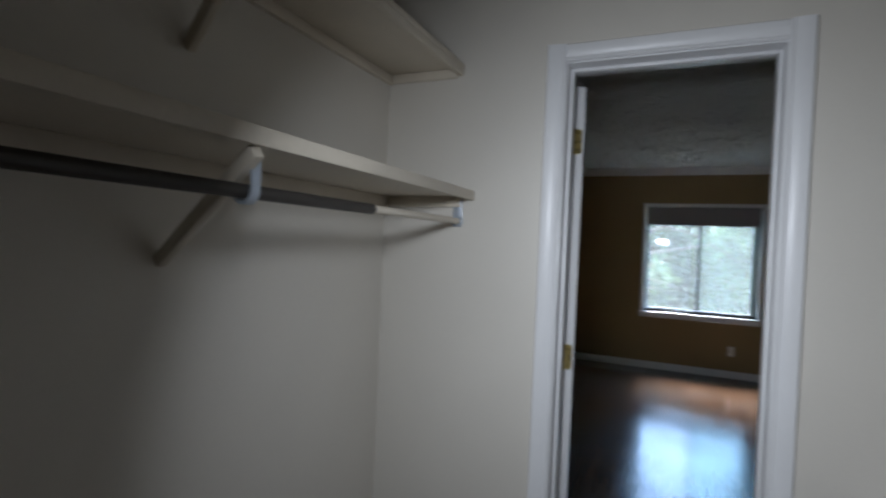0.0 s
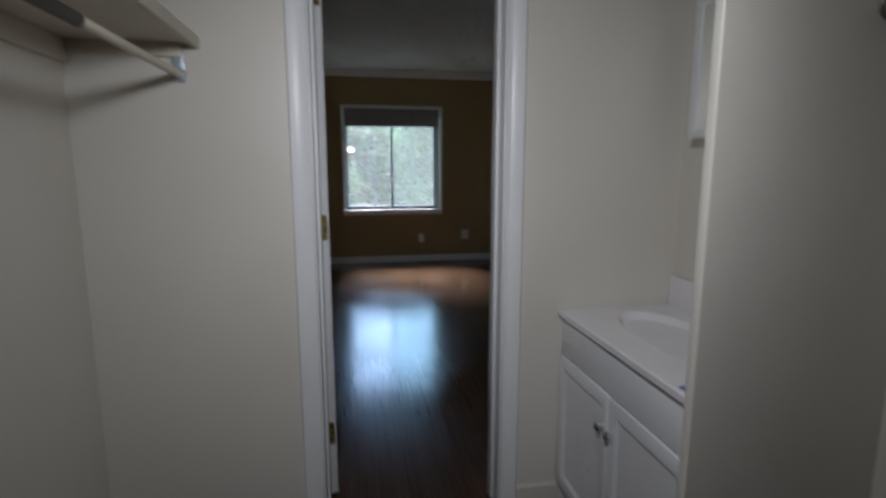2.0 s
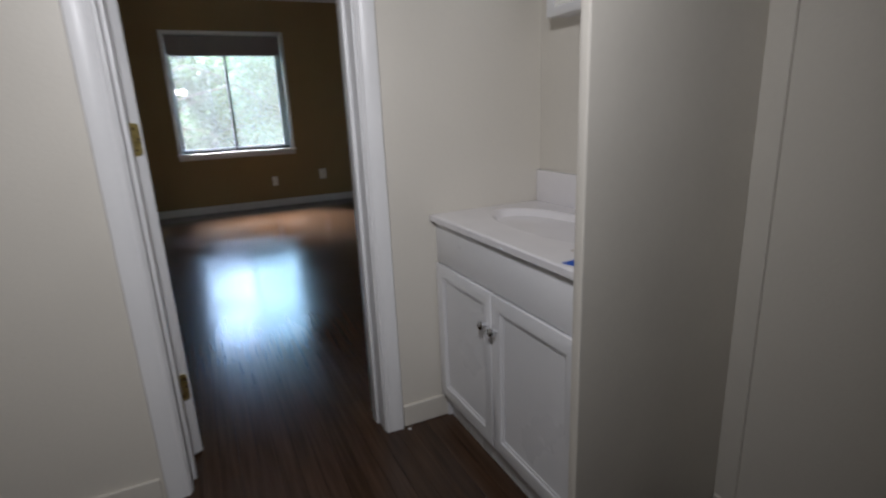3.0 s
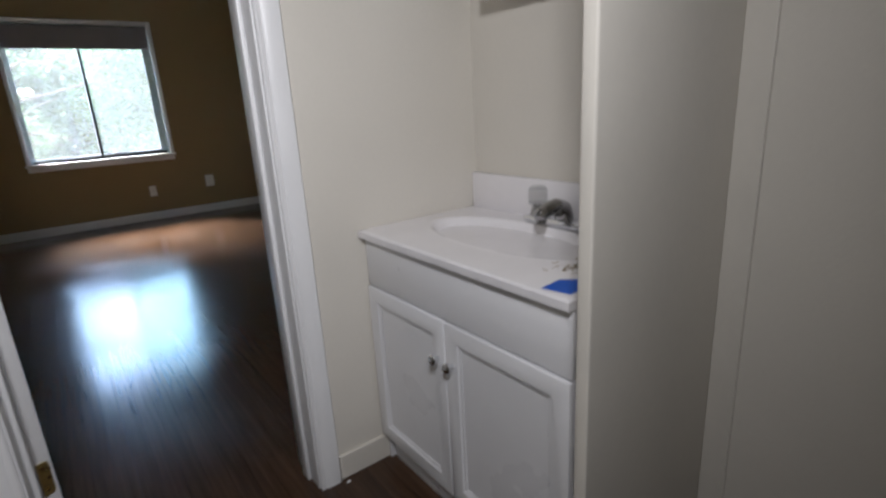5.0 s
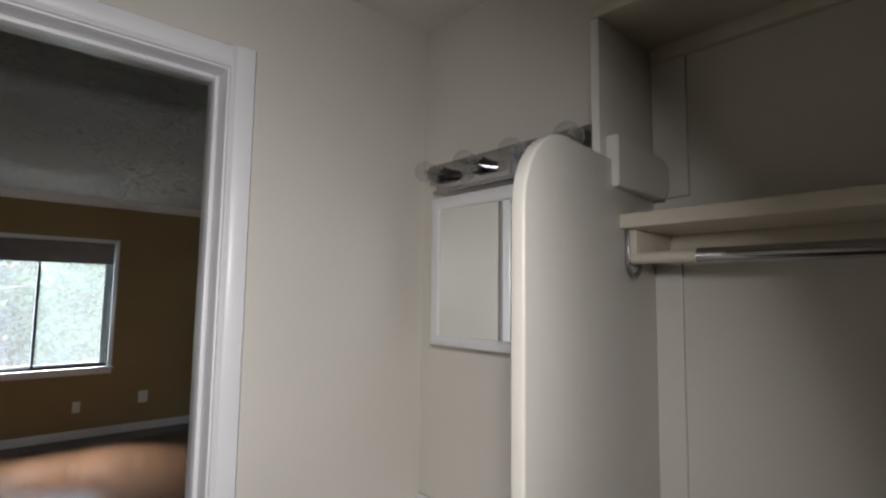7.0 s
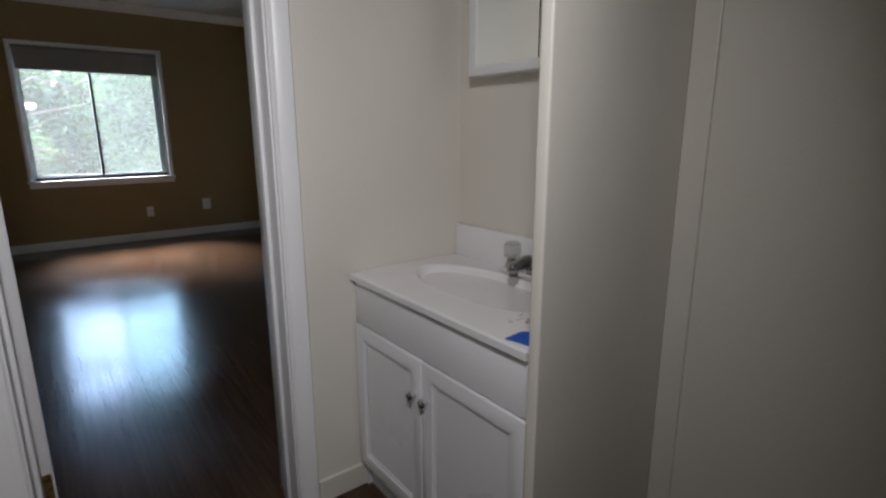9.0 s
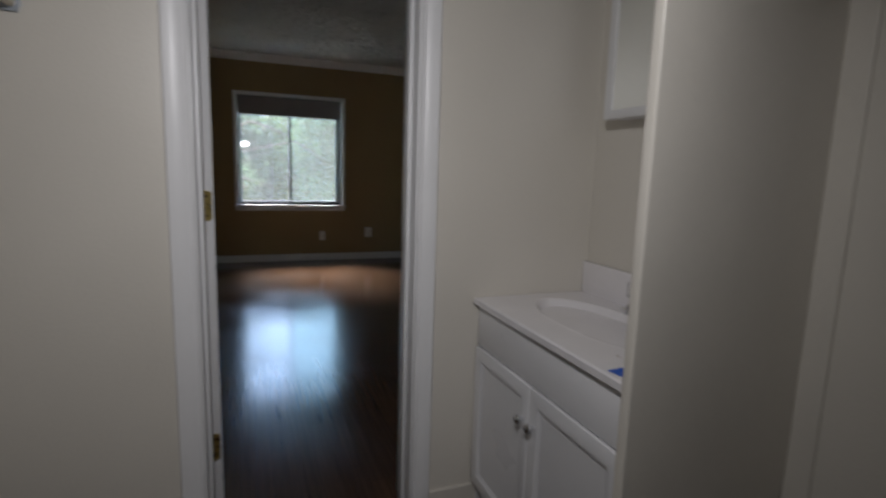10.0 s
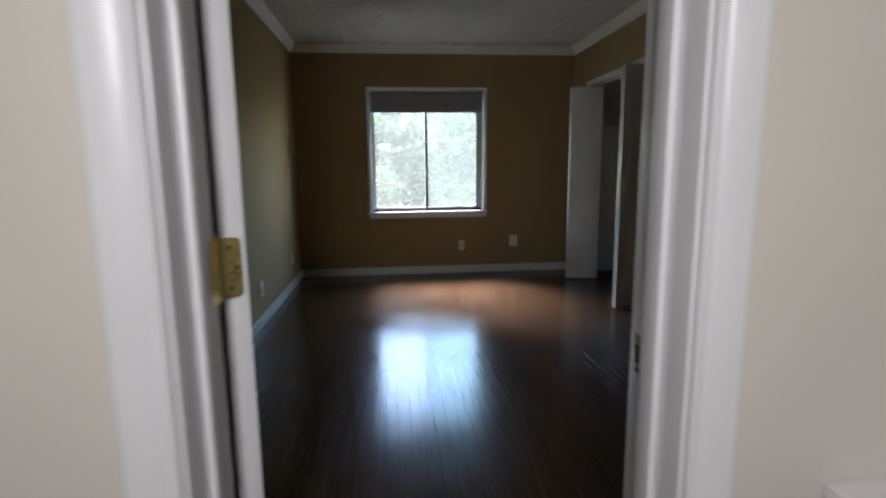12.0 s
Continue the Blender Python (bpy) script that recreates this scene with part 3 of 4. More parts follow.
far_doors = thing("bifold_door", (BR, CY1 - 0.05, 0.015), "white panelled folding closet door standing folded open", "closet door", "folding closet doors")
folding_leaf("leaf_hung", (2.385, 4.600), (2.080, 4.603), "", far_doors)
folding_leaf("leaf_free", (2.083, 4.566), (2.388, 4.530), "", far_doors)
near_doors = thing("bifold_door", (BR, CY0 + 0.05, 0.015), "white panelled folding closet door standing folded open", "closet door", "folding closet doors")
folding_leaf("leaf_hung", (2.375, 3.375), (2.078, 3.38), "", near_doors)
folding_leaf("leaf_free", (2.078, 3.417), (2.375, 3.46), "", near_doors)
structure("closet_ceiling", boxes((BR + T, BR + 0.7, CY0 - 0.42, CY1 + 0.28, CZ + 0.25, CZ + 0.28)), CREAM, "plain ceiling of the bedroom closet", "ceiling")
cs = thing("closet_shelf", (BR + 0.5, 4.0, 1.62), "dark painted shelf across the bedroom closet", "shelf")
part("board", boxes((BR + 0.33, BR + 0.70, CY0 - 0.42, CY1 + 0.28, 1.62, 1.64), bevel=0.002), SHELF_WOOD, cs)
part("cleat", boxes((BR + 0.68, BR + 0.70, CY0 - 0.42, CY1 + 0.28, 1.55, 1.62), bevel=0.002), SHELF_WOOD, cs)


# ---- vanity ----
VX, VY0, VY1 = 0.862, -0.744, -0.004    # face of the cabinet, its two ends
vanity = thing("vanity_cabinet", ((VX + XR) / 2, -0.38, 0), "white two-door vanity cabinet on a dark oak floor", "cabinet")
part("end_panel", boxes((VX + 0.012, XR - 0.001, VY0, VY0 + 0.016, 0, 0.728), bevel=0.001), CABINET, vanity)
part("end_panel", boxes((VX + 0.012, XR - 0.001, VY1 - 0.016, VY1, 0, 0.728), bevel=0.001), CABINET, vanity)
part("bottom", boxes((VX + 0.012, XR - 0.008, VY0 + 0.016, VY1 - 0.016, 0.095, 0.111)), CABINET, vanity, smooth=False)
part("back", boxes((XR - 0.007, XR - 0.001, VY0 + 0.016, VY1 - 0.016, 0.0, 0.728)), CABINET, vanity, smooth=False)
part("face_frame", rim("x", VY0 + 0.016, VY1 - 0.016, 0.095, 0.728, VX + 0.0125, VX + 0.030, 0.03, 0.03, 0.16, 0), CABINET, vanity, smooth=False)
part("toe_board", boxes((VX + 0.028, VX + 0.042, VY0 + 0.016, VY1 - 0.016, 0.0, 0.092), bevel=0.001), CABINET, vanity, "white toe board under the doors")
part("apron_panel", boxes((VX, VX + 0.012, VY0 + 0.002, VY1 - 0.002, 0.593, 0.728), bevel=0.002), CABINET, vanity, "plain white front panel below the worktop")


def shaker_door(y0, y1, z0, z1):
    """A cabinet door with a raised frame round a recessed panel."""
    f = 0.045
    bm = rim("x", y0, y1, z0, z1, VX - 0.006, VX + 0.011, f, f, f, 0.0025)
    d = part("door", bm, CABINET, vanity)
    part("door_panel", boxes((VX + 0.003, VX + 0.010, y0 + f - 0.003, y1 - f + 0.003, z0 + f - 0.003, z1 - f + 0.003)), CABINET, d, smooth=False)
    part("bead", rim("x", y0 + f - 0.001, y1 - f + 0.001, z0 + f - 0.001, z1 - f + 0.001, VX - 0.002, VX + 0.004, 0.009, 0.009, 0.009, 0.003), CABINET, d)
    return d


YM = -0.366
for y0, y1, ky in ((VY0 + 0.003, YM - 0.002, YM - 0.028), (YM + 0.002, VY1 - 0.003, YM + 0.028)):
    d = shaker_door(y0, y1, 0.092, 0.588)
    bm = bmesh.new()
    rod(bm, (VX - 0.005, ky, 0.485), (VX - 0.018, ky, 0.485), 0.0055, 14)
    ball(bm, (VX - 0.024, ky, 0.485), 0.0145, 0.72, 1, 1, 20)
    part("knob", bm, CHROME, d, "small round chrome knob")


# worktop with an oval basin cast into it
def worktop():
    x0, x1, y0, y1, z1, th = 0.845, XR - 0.001, -0.745, -0.001, 0.754, 0.021
    cx, cy, ax, ay = 1.082, -0.352, 0.124, 0.272
    corners = [math.atan2(y - cy, x - cx) % (2 * math.pi) for x in (x0, x1) for y in (y0, y1)]
    angles = sorted([2 * math.pi * i / 64 for i in range(64)] + corners)
    n = len(angles)
    bm = bmesh.new()

    def ring(f):
        return [bm.verts.new(f(a)) for a in angles]

    def square(a, inset=0.0, z=z1):
        c, s = math.cos(a), math.sin(a)
        hx = (x1 - cx if c > 0 else cx - x0) - inset
        hy = (y1 - cy if s > 0 else cy - y0) - inset
        k = min(hx / max(abs(c), 1e-6), hy / max(abs(s), 1e-6))
        return (cx + c * k, cy + s * k, z)
    rings = [ring(lambda a: square(a, 0.0, z1 - th)), ring(lambda a: square(a, 0.0, z1 - 0.004)), ring(lambda a: square(a, 0.004, z1)), ring(lambda a: square(a, 0.012, z1))]
    for r, z in ((1.13, 0.0), (1.07, 0.0005), (1.03, 0.0015), (1.0, -0.001), (0.97, -0.007), (0.93, -0.022), (0.85, -0.050), (0.72, -0.083), (0.55, -0.108), (0.35, -0.122), (0.14, -0.128)):
        rings.append(ring(lambda a, r=r, z=z: (cx + 0.012 * (1 - r) + ax * r * math.cos(a), cy + ay * r * math.sin(a), z1 + z)))
    for a, b in zip(rings, rings[1:]):
        for i in range(n):
            bm.faces.new((a[i], a[(i + 1) % n], b[(i + 1) % n], b[i]))
    bm.faces.new(rings[-1])
    bm.faces.new(rings[0][::-1])
    bmesh.ops.recalc_face_normals(bm, faces=bm.faces)
    return bm


top = thing("worktop", (1.05, -0.375, 0.731), "white cultured marble worktop with an oval basin", "worktop")
part("slab_and_basin", worktop(), MARBLE, top)
part("backsplash", boxes((XR - 0.020, XR, -0.740, -0.002, 0.753, 0.864), bevel=0.004), MARBLE, top, "white marble backsplash on the wall")
bm = bmesh.new()
rod(bm, (1.088, -0.352, 0.622), (1.088, -0.352, 0.6295), 0.020, 24)
rod(bm, (1.088, -0.352, 0.6295), (1.088, -0.352, 0.633), 0.013, 24)
part("drain", bm, CHROME, top, "chrome drain in the basin")
bm = bmesh.new()
rod(bm, (0.9725, -0.352, 0.698), (0.9755, -0.352, 0.699), 0.010, 20)
part("overflow", bm, CHROME, top, "chrome overflow ring")

# faucet with two clear knobs
FAX, FAY, FZ = 1.238, -0.405, 0.7535
faucet = thing("faucet", (FAX, FAY, FZ), "chrome basin faucet with two clear knobs", "faucet")
part("base", boxes((FAX - 0.027, FAX + 0.027, FAY - 0.122, FAY + 0.122, FZ, FZ + 0.022), bevel=0.009), CHROME, faucet)
bm = bmesh.new()
ring_pts = [((FAX + 0.004, FZ + 0.018), 0.024), ((FAX - 0.006, FZ + 0.048), 0.024), ((FAX - 0.030, FZ + 0.058), 0.022), ((FAX - 0.058, FZ + 0.056), 0.020), ((FAX - 0.088, FZ + 0.048), 0.018)]
for (p, r), (q, s) in zip(ring_pts, ring_pts[1:]):
    rod(bm, (p[0], FAY, p[1]), (q[0], FAY, q[1]), r, 18, s)
    ball(bm, (q[0], FAY, q[1]), s, n=16)
rod(bm, (FAX - 0.084, FAY, FZ + 0.048), (FAX - 0.087, FAY, FZ + 0.026), 0.014, 16)
part("spout", bm, DARK_CHROME, faucet, "chrome spout coloured dark like the room it mirrors")
for s in (-1, 1):
    fy = FAY + s * 0.090
    bm = bmesh.new()
    rod(bm, (FAX, fy, FZ + 0.020), (FAX, fy, FZ + 0.048), 0.022, 18, 0.014)
    st = part("valve", bm, DARK_CHROME, faucet)
    bm = bmesh.new()
    rod(bm, (FAX, fy, FZ + 0.047), (FAX, fy, FZ + 0.055), 0.018, 9, 0.026)
    rod(bm, (FAX, fy, FZ + 0.055), (FAX, fy, FZ + 0.092), 0.026, 9)
    rod(bm, (FAX, fy, FZ + 0.092), (FAX, fy, FZ + 0.100), 0.026, 9, 0.019)
    bmesh.ops.remove_doubles(bm, verts=bm.verts, dist=0.0005)
    part("tap_knob", bm, ACRYLIC, st, "clear faceted tap knob", smooth=False)

# scraps on the worktop
tape = bmesh.new()
prism(tape, [(0.858, -0.672), (0.915, -0.666), (0.948, -0.700), (0.940, -0.730), (0.870, -0.728)], "z", 0.7544, 0.7552)
tagged(part("masking_tape", tape, TAPE), "scrap of blue masking tape on the worktop", "tape")
rng = random.Random(4)
bm = bmesh.new()
spots = [(1.000, -0.590, 0.004, 0.4), (1.038, -0.610, 0.005, 1.0)]
spots += [(0.985 + rng.gauss(0, 0.022), -0.638 + rng.gauss(0, 0.022), rng.uniform(0.001, 0.0035), rng.uniform(0, 3)) for k in range(46)]
for x, y, r, turn in spots:
    ring = []
    for i in range(7):
        a = i * 2 * math.pi / 7
        u, v = r * rng.uniform(1.2, 2.6) * math.cos(a), r * rng.uniform(0.5, 1.2) * math.sin(a)
        ring.append((x + u * math.cos(turn) - v * math.sin(turn), y + u * math.sin(turn) + v * math.cos(turn)))
    prism(bm, ring, "z", 0.7541, 0.7543)
tagged(part("grime", bm, GRIME, smooth=False), "brown grime specks on the worktop", "dirt", "", "stuff")

# ---- mirror cabinet ----
MX, MY0, MY1, MZ0, MZ1 = 1.213, -0.700, -0.136, 1.342, 1.775
mirror = thing("mirror_cabinet", (XR, (MY0 + MY1) / 2, MZ0), "white framed mirror cabinet on the wall above the basin", "mirror")
part("case", boxes((MX + 0.022, XR, MY0 + 0.004, MY1 - 0.004, MZ0 + 0.004, MZ1 - 0.004)), TRIM, mirror, smooth=False)
fw = 0.034
part("mirror_frame", rim("x", MY0, MY1, MZ0, MZ1, MX - 0.006, MX + 0.022, fw, fw * 0.8, fw, 0.003), TRIM, mirror)
bm = boxes((MX + 0.007, MX + 0.010, MY0 + fw + 0.001, MY1 - fw - 0.001, MZ0 + fw * 0.8 - 0.002, MZ1 - fw + 0.002))
for v in bm.verts:
    v.co.x -= 0.036 * (v.co.y - (MY0 + MY1) / 2)    # the glass sits askew in its frame
part("mirror_glass", bm, MIRROR, mirror, "silvered mirror glass", smooth=False)

# ---- light bar with clear globe bulbs, not lit ----
light = thing("vanity_light", (XR, -0.41, 1.78), "chrome vanity light bar with clear globe bulbs, unlit", "light fixture")
LZ = 1.852
part("bar", boxes((1.236, XR, -0.705, -0.120, 1.808, 1.892), bevel=0.006), DARK_CHROME, light)
part("bar_rim", boxes((1.232, XR - 0.002, -0.712, -0.112, 1.798, 1.809), bevel=0.002), STEEL, light)
for yb in (-0.150, -0.316, -0.482, -0.648):
    bm = bmesh.new()
    rod(bm, (1.238, yb, LZ), (1.198, yb, LZ), 0.027, 24, 0.026)
    sock = part("socket", bm, DARK_CHROME, light, "chrome bulb socket")
    bm = bmesh.new()
    ball(bm, (1.166, yb, LZ), 0.031, n=24)
    rod(bm, (1.190, yb, LZ), (1.1985, yb, LZ), 0.0165, 16, 0.014)
    g = part("bulb", bm, BULB, sock, "clear glass globe bulb")
    g.visible_shadow = False
    bm = bmesh.new()
    rod(bm, (1.199, yb, LZ), (1.166, yb - 0.004, LZ), 0.0018, 8)
    rod(bm, (1.199, yb, LZ), (1.166, yb + 0.008, LZ), 0.0012, 8)
    part("filament_stem", bm, STEEL, sock)

# ---- partition beside the vanity ----
PX, PY0, PY1, PZ, PR, LEAN = 0.757, -0.790, -0.764, 1.745, 0.13, 0.066
outline = [(PX, 0.0), (XR, 0.0), (XR, PZ)] + [(PX + PR - PR * math.sin(a), PZ - PR + PR * math.cos(a)) for a in [i * math.pi / 2 / 14 for i in range(15)]]
bm = bmesh.new()
prism(bm, outline, "y", PY0, PY1)
bmesh.ops.bevel(bm, geom=[e for e in bm.edges if abs(e.verts[0].co.y - e.verts[1].co.y) < 1e-6], offset=0.005, segments=3, affect="EDGES", profile=0.5)
for v in bm.verts:
    v.co.y -= LEAN * (XR - v.co.x) / (XR - PX)    # it stands a little out of square
PE = PY0 - 0.024
tagged(part("partition", bm, CREAM_WOOD), "cream painted partition panel with a rounded top corner", "partition")

# ---- closet side: shelf, rod, upper shelf ----
SX0 = 1.095
cl = thing("closet_shelf", (XR, -1.5, 1.60), "cream painted closet shelf with a wall cleat", "shelf")
part("board", boxes((SX0, XR, YB, PY0, 1.617, 1.645), bevel=0.003), SHELF_WOOD, cl)
part("cleat", boxes((XR - 0.018, XR, YB, PY0 - 0.001, 1.562, 1.617), bevel=0.002), SHELF_WOOD, cl)
part("end_cleat", boxes((SX0 + 0.03, XR - 0.018, PE - 0.016, PE + 0.02, 1.562, 1.617), bevel=0.002), SHELF_WOOD, cl)
rr = thing("closet_rod", (1.133, -1.5, 1.545), "shiny steel closet rod hung in a hook under the shelf", "closet rod")
bm = bmesh.new()
rod(bm, (1.133, YB + 0.01, 1.562), (1.133, -0.94, 1.562), 0.0135, 20)
part("tube", bm, DARK_CHROME, rr)
bm = bmesh.new()
rod(bm, (1.133, -0.96, 1.562), (1.133, PE - 0.004, 1.562), 0.0115, 20)
part("inner_tube", bm, SHELF_WOOD, rr, "cream painted inner tube")
bm = bmesh.new()
bar(bm, (1.109, PE - 0.006, 1.616), (1.109, PE - 0.006, 1.550), 0.004, 0.010)
for k in range(7):
    a0, a1 = math.pi + k * math.pi / 7, math.pi + (k + 1) * math.pi / 7
    bar(bm, (1.133 + 0.024 * math.cos(a0), PE - 0.006, 1.552 + 0.024 * math.sin(a0)), (1.133 + 0.024 * math.cos(a1), PE - 0.006, 1.552 + 0.024 * math.sin(a1)), 0.004, 0.010, (0, 1, 0), 0.0008)
part("hook", bm, STEEL, rr, "steel hook bracket")

up = thing("upper_shelf", (XR, -1.5, 2.0), "cream painted upper closet shelf on an end panel", "shelf")
part("board", boxes((1.067, XR, YB, PY0 + 0.018, 2.036, 2.060), bevel=0.002), SHELF_WOOD, up)
part("cleat", boxes((XR - 0.020, XR, YB, PY0 - 0.003, 2.004, 2.036), bevel=0.002), SHELF_WOOD, up)
part("end_panel", boxes((1.067, XR, PY0, PY0 + 0.018, 1.740, 2.036), bevel=0.002), CREAM_WOOD, up, "cream painted end panel")
bm = bmesh.new()
prism(bm, [(1.060, 1.692), (1.250, 1.692), (1.262, 1.702), (1.268, 1.716), (1.268, 1.756), (1.250, 1.775), (1.060, 1.790)], "y", PE - 0.018, PE + 0.008)
bmesh.ops.bevel(bm, geom=list(bm.edges), offset=0.002, segments=2, affect="EDGES")
part("end_block", bm, CREAM_WOOD, up, "cream painted block screwed to the panel")
structure("trim_closet_corner", boxes((XR - 0.010, XR, -0.848, PY0 - 0.001, 0.078, 1.562), bevel=0.002), CREAM_WOOD, "cream painted corner batten in the closet", "trim")
structure("trim_closet_panel", boxes((XR - 0.010, XR, -0.866, PY0 - 0.001, 1.700, 2.004), bevel=0.002), CREAM_WOOD, "cream painted corner board above the closet shelf", "trim")

# ---- facing side: shelf, rod and upper shelf on the left wall ----
LXF, LZS = -0.292, 1.628
ls = thing("wall_shelf", (XL, -1.3, LZS), "cream painted closet shelf along the wall", "shelf")
part("board", boxes((XL, LXF - 0.018, YB, 0, LZS - 0.022, LZS - 0.002), bevel=0.002), SHELF_WOOD, ls)
part("nosing", boxes((LXF - 0.018, LXF, YB, -0.001, LZS - 0.034, LZS), bevel=0.003), SHELF_WOOD, ls, "cream painted front edge")
part("wall_cleat", boxes((XL, XL + 0.018, YB, -0.001, LZS - 0.085, LZS - 0.022), bevel=0.002), SHELF_WOOD, ls)
part("end_cleat", boxes((XL + 0.018, LXF - 0.05, -0.018, 0, LZS - 0.060, LZS - 0.022), bevel=0.002), SHELF_WOOD, ls)
RX, RZ = -0.350, 1.518
lr = thing("wall_rod", (RX, -1.3, RZ), "dark steel hanging rod below the wall shelf", "closet rod")
bm = bmesh.new()
rod(bm, (RX, YB + 0.01, RZ), (RX, -0.589, RZ), 0.0135, 20)
part("tube", bm, DARK_ROD, lr)
bm = bmesh.new()
rod(bm, (RX, -0.605, RZ), (RX, -0.008, RZ), 0.0112, 20)
part("inner_tube", bm, SHELF_WOOD, lr, "cream painted inner tube")
bm = bmesh.new()
bar(bm, (RX - 0.004, -0.006, LZS - 0.03), (RX - 0.004, -0.006, RZ - 0.020), 0.034, 0.006)
rod(bm, (RX, -0.003, RZ), (RX, -0.012, RZ), 0.019, 18)
part("end_bracket", bm, ZINC, lr, "zinc end bracket")

BYP = -1.042


def shelf_brace(yb, y_foot, front, z_top, z_foot, name, label, hook):
    b = thing(name, (XL, yb, z_foot), label, "bracket", "shelf brackets")
    bm = bmesh.new()
    bar(bm, (front, yb, z_top), (XL + 0.004, y_foot, z_foot), 0.022, 0.030, (0, 1, 0), 0.004)
    part("diagonal_arm", bm, SHELF_WOOD, b, "cream painted diagonal arm")
    if hook:
        arc = [i * math.pi / 12 for i in range(13)]
        ring = [(RX + 0.024, z_top + 0.004)] + [(RX + 0.024 * math.cos(a), RZ + 0.004 - 0.028 * math.sin(a)) for a in arc] + [(RX - 0.019 * math.cos(a), RZ + 0.004 - 0.023 * math.sin(a)) for a in arc] + [(RX + 0.019, z_top + 0.004)]
        bm = bmesh.new()
        prism(bm, ring, "y", yb + 0.012, yb + 0.034)
        part("rod_hook", bm, ZINC, b, "zinc hook holding the rod")
    return b


shelf_brace(BYP, -0.955, -0.305, LZS - 0.040, 1.372, "shelf_bracket", "diagonal shelf bracket with a zinc rod hook", True)

ux = thing("upper_wall_shelf", (XL, -1.3, 2.064), "cream painted upper shelf with an edge frame", "shelf")
part("board", boxes((XL, -0.353, YB, 0, 2.066, 2.084), bevel=0.002), SHELF_WOOD, ux)
part("front_edge", boxes((-0.375, -0.353, YB, -0.001, 2.042, 2.066), bevel=0.003), SHELF_WOOD, ux)
part("wall_cleat", boxes((XL, XL + 0.020, YB, -0.001, 2.032, 2.066), bevel=0.003), SHELF_WOOD, ux)
part("end_cleat", boxes((XL + 0.020, -0.375, -0.020, -0.001, 2.034, 2.066), bevel=0.003), SHELF_WOOD, ux)
shelf_brace(-0.960, -0.900, -0.41, 2.058, 1.855, "upper_shelf_bracket", "diagonal bracket below the upper shelf", False)

# chips of paint on the nook floor beside the casing and in the closet corner
for cx, cy, r, seed in ((0.716, -0.030, 0.008, 1), (1.262, -0.812, 0.010, 2)):
    rg = random.Random(seed)
    bm = bmesh.new()
    prism(bm, [(cx + r * rg.uniform(0.5, 1.2) * math.cos(a), cy + r * rg.uniform(0.4, 0.9) * math.sin(a)) for a in (0, 0.9, 1.9, 2.8, 3.9, 5.1)], "z", 0.0004, 0.003)
    tagged(part("paint_chip", bm, TRIM, smooth=False), "small white chip of paint on the floor", "debris", "paint chips")


# ---- outside the window ----
structure("ground", boxes((-900, 900, BY + 0.3, 1500, -4.8, -4.5)), GRASS, "sunlit lawn far below the window", "ground")


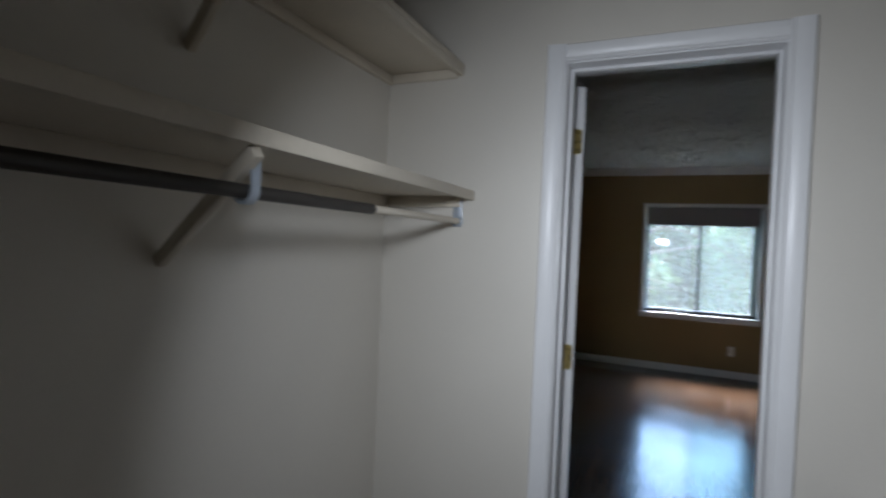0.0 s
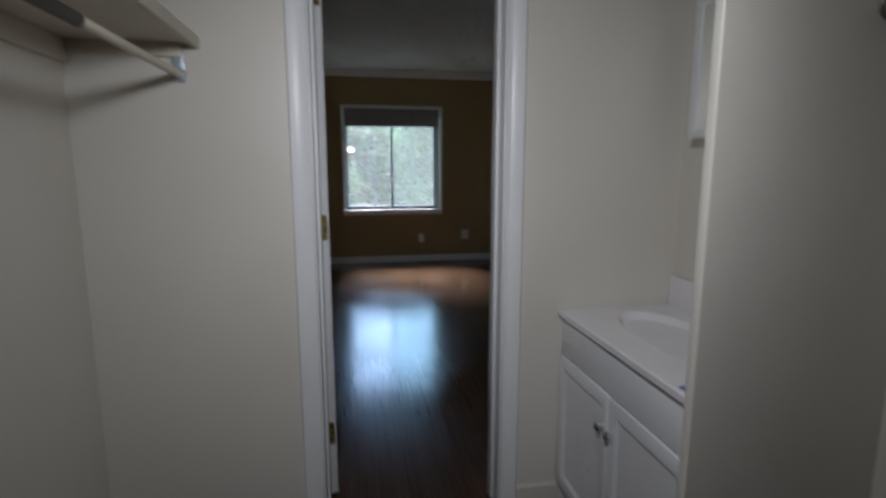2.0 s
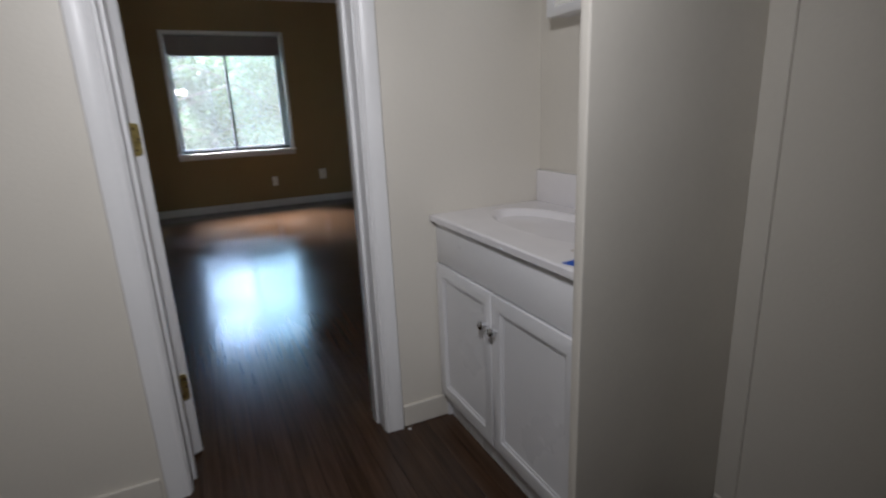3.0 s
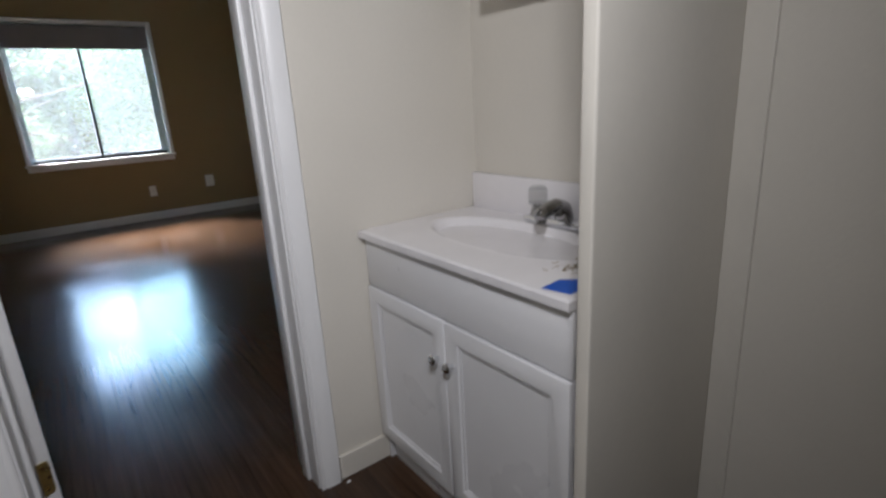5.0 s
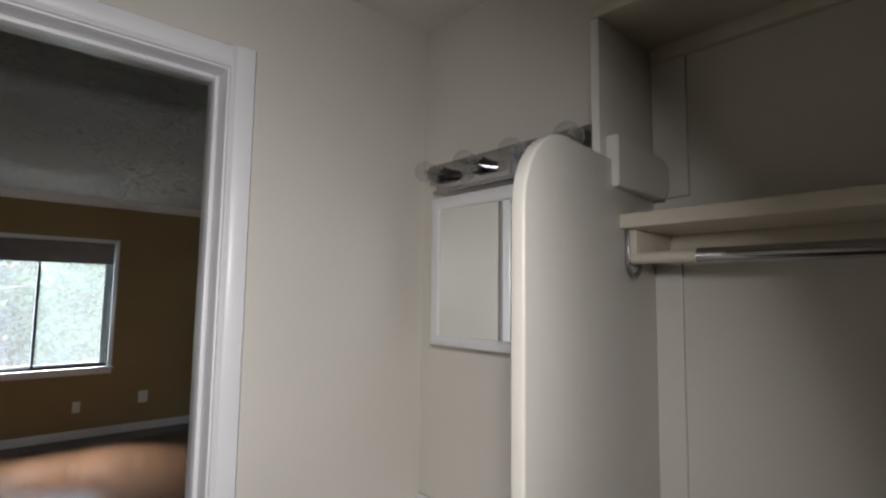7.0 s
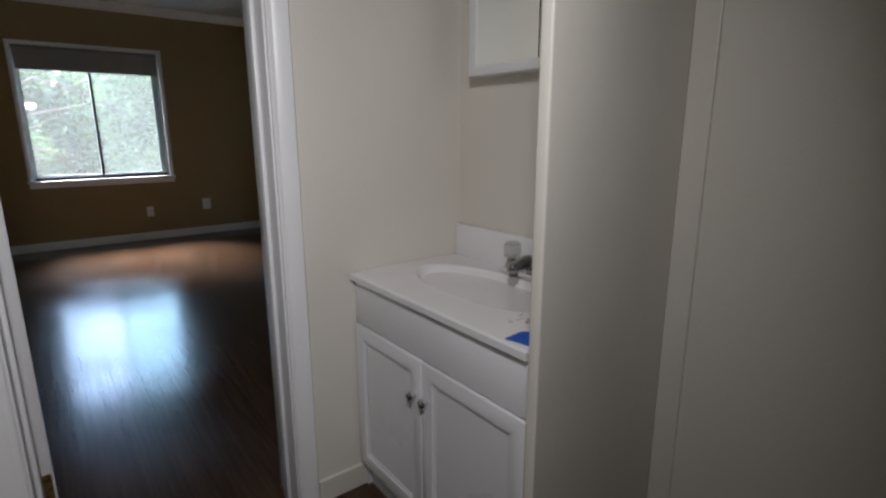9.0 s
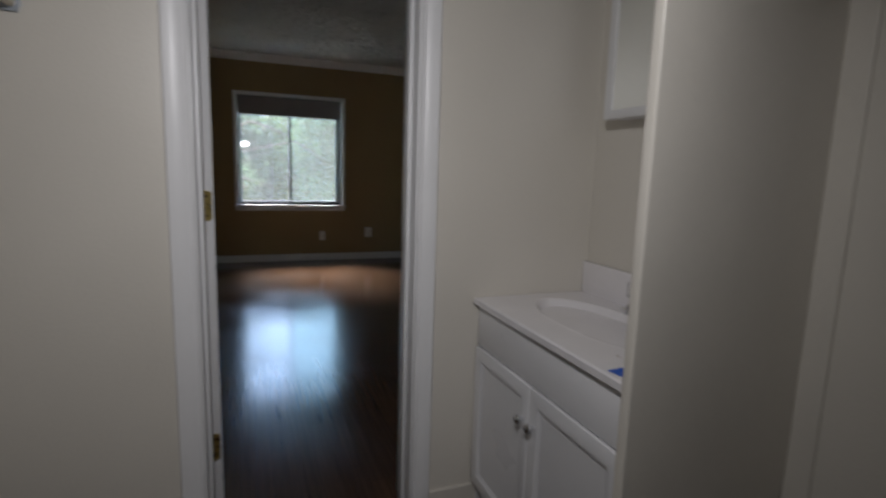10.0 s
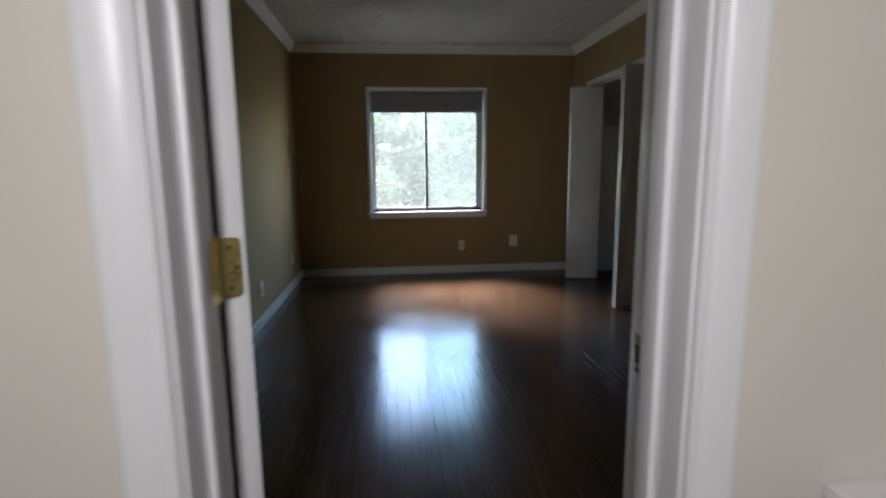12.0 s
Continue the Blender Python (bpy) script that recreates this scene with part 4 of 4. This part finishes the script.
def tree(at, height, spread, seed, leaves, leaf_size, low=0.15, boughs=()):
    """A trunk with limbs and twigs, and a crown of many single leaves in loose clumps along them."""
    r = random.Random(seed)
    t = thing("tree", at, "leafy green tree outside the bedroom window", "tree", "trees outside")
    base = Vector(at)
    bm = bmesh.new()
    rod(bm, base, base + Vector((0.1, 0.0, height * 0.55)), height * 0.022, 12, height * 0.014)
    rod(bm, base + Vector((0.1, 0.0, height * 0.55)), base + Vector((-0.1, 0.1, height * 0.95)), height * 0.014, 10, height * 0.004)
    part("trunk", bm, BARK, t)
    limbs = bmesh.new()
    spots = []
    for k in range(34):
        f = r.uniform(low, 0.93)
        a = r.uniform(0, 2 * math.pi)
        s = base + Vector((0.08, 0.03, height * f))
        reach = spread * (1.05 - 0.6 * f) * r.uniform(0.6, 1.1)
        mid = s + Vector((math.cos(a) * reach * 0.5, math.sin(a) * reach * 0.5, reach * r.uniform(0.05, 0.30)))
        end = mid + Vector((math.cos(a + r.uniform(-0.5, 0.5)) * reach * 0.5, math.sin(a + r.uniform(-0.5, 0.5)) * reach * 0.5, reach * r.uniform(-0.15, 0.15)))
        rod(limbs, s, mid, height * 0.006, 6, height * 0.0035)
        rod(limbs, mid, end, height * 0.0035, 6, height * 0.001)
        for q in range(9):
            g = 0.2 + 0.8 * q / 8
            p = s.lerp(mid, g * 2) if g < 0.5 else mid.lerp(end, g * 2 - 1)
            tip = p + Vector((r.gauss(0, 1), r.gauss(0, 1), r.gauss(0, 0.5))) * reach * 0.16
            rod(limbs, p, tip, height * 0.0012, 4, height * 0.0006)
            spots.append((p, tip))
    tagged(part("limbs", limbs, BARK, t), kind="stuff")
    for end, mid, radius in boughs:
        root = base + Vector((0.08, 0.03, height * 0.62))
        pts = [root, root.lerp(Vector(mid), 0.55) + Vector((0, 0, 0.25)), Vector(mid), Vector(mid).lerp(Vector(end), 0.5) + Vector((0, 0, 0.03)), Vector(end)]
        bm = bmesh.new()
        for k in range(4):
            rod(bm, pts[k], pts[k + 1], radius * (1.5 - 0.3 * k), 8, radius * (1.2 - 0.3 * k))
        part("bough", bm, BARK, t)
    verts, faces = [], []
    for k in range(leaves):
        p, tip = spots[r.randrange(len(spots))]
        c = p.lerp(tip, r.uniform(0.1, 1.4)) + Vector((r.gauss(0, 1), r.gauss(0, 1), r.gauss(0, 1))) * spread * 0.045
        u = Vector((r.gauss(0, 1), r.gauss(0, 1), r.gauss(0, 0.6))).normalized()
        w = u.cross(Vector((r.gauss(0, 1), r.gauss(0, 1), r.gauss(0, 1)))).normalized()
        s = leaf_size * r.uniform(0.6, 1.3)
        n = len(verts)
        verts += [c - u * s, c + w * s * 0.45, c + u * s, c - w * s * 0.45]
        faces.append((n, n + 1, n + 2, n + 3))
    me = bpy.data.meshes.new("crown")
    me.from_pydata([tuple(v) for v in verts], [], faces)
    me.materials.append(LEAF)
    ob = new("crown", me)
    ob.parent = t
    ob.matrix_parent_inverse = t.matrix_basis.inverted()
    return t


tree((-2.4, 12.5, -4.5), 7.9, 4.6, 3, 72000, 0.075, boughs=[((0.6, 7.2, 0.8), (0.03, 7.2, 0.98), 0.016), ((0.41, 7.2, 0.78), (-0.04, 7.2, 0.83), 0.012), ((0.49, 7.2, 1.39), (0.03, 7.2, 1.17), 0.013), ((0.79, 7.2, 1.64), (0.22, 7.2, 1.84), 0.017), ((1.33, 7.2, 1.27), (0.9, 7.2, 1.57), 0.012)])
tree((3.2, 13.5, -4.5), 7.2, 4.6, 5, 66000, 0.075)
tree((0.2, 19.0, -4.5), 8.7, 5.4, 8, 44000, 0.12)
tree((7.5, 22.0, -4.5), 10.0, 5.5, 11, 16000, 0.18)
tree((-7.0, 23.0, -4.5), 10.0, 5.5, 12, 16000, 0.18)
tree((3.5, 29.0, -4.5), 10.2, 7.0, 14, 26000, 0.28)
tree((-3.5, 30.0, -4.5), 11.0, 7.0, 15, 26000, 0.28)

# ---- floor: narrow oak strips running towards the window ----
floor = thing("floor", (0.4, 1.5, 0), "dark stained oak strip floor with a worn satin sheen", "floor", "", "structure")
STRIP, LENGTH, GAP = 0.057, 1.10, 0.0006


def strip_bmesh(length):
    bm = boxes((0, STRIP - GAP, 0, length - GAP, -0.012, 0), bevel=0.0)
    bmesh.ops.bevel(bm, geom=[e for e in bm.edges if e.verts[0].co.z > -0.001 and e.verts[1].co.z > -0.001], offset=0.0005, segments=1, affect="EDGES")
    return bm


rng = random.Random(21)
near, rest = [], []
x = BL - 0.02
while x < BR + 0.72:
    y = YB - rng.uniform(0, LENGTH)
    while y < BY:
        ya, yb = max(y, YB), min(y + LENGTH, BY)
        inside = (x > XL - 0.09 and x < XR) if yb < 0.07 else True
        if yb - ya > 0.02 and inside:
            near_strip = -0.40 < x < 1.70 and yb > -0.6
            (near if near_strip and len(near) < 290 else rest).append((x, ya, yb))
        y += LENGTH
    x += STRIP
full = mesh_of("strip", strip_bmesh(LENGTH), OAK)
for x, ya, yb in near:
    me = full if abs(yb - ya - LENGTH) < 1e-4 else mesh_of("strip", strip_bmesh(yb - ya), OAK)
    ob = new("strip", me)
    ob.matrix_basis = Matrix.Translation((x, ya, 0))
    ob.parent = floor
    ob.matrix_parent_inverse = floor.matrix_basis.inverted()
verts, faces = [], []
for x, ya, yb in rest:
    n = len(verts)
    x1, y1, c = x + STRIP - GAP, yb - GAP, 0.0005
    verts += [(x, ya, -0.012), (x1, ya, -0.012), (x1, y1, -0.012), (x, y1, -0.012), (x, ya, -c), (x1, ya, -c), (x1, y1, -c), (x, y1, -c), (x + c, ya + c, 0), (x1 - c, ya + c, 0), (x1 - c, y1 - c, 0), (x + c, y1 - c, 0)]
    faces.append((n + 8, n + 9, n + 10, n + 11))
    for k in range(4):
        j = (k + 1) % 4
        faces += [(n + k, n + j, n + 4 + j, n + 4 + k), (n + 4 + k, n + 4 + j, n + 8 + j, n + 8 + k)]
me = bpy.data.meshes.new("outer_strips")
me.from_pydata(verts, [], faces)
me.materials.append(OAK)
outer = new("outer_strips", me)
outer.parent = floor
outer.matrix_parent_inverse = floor.matrix_basis.inverted()
outer["kind"] = "stuff"
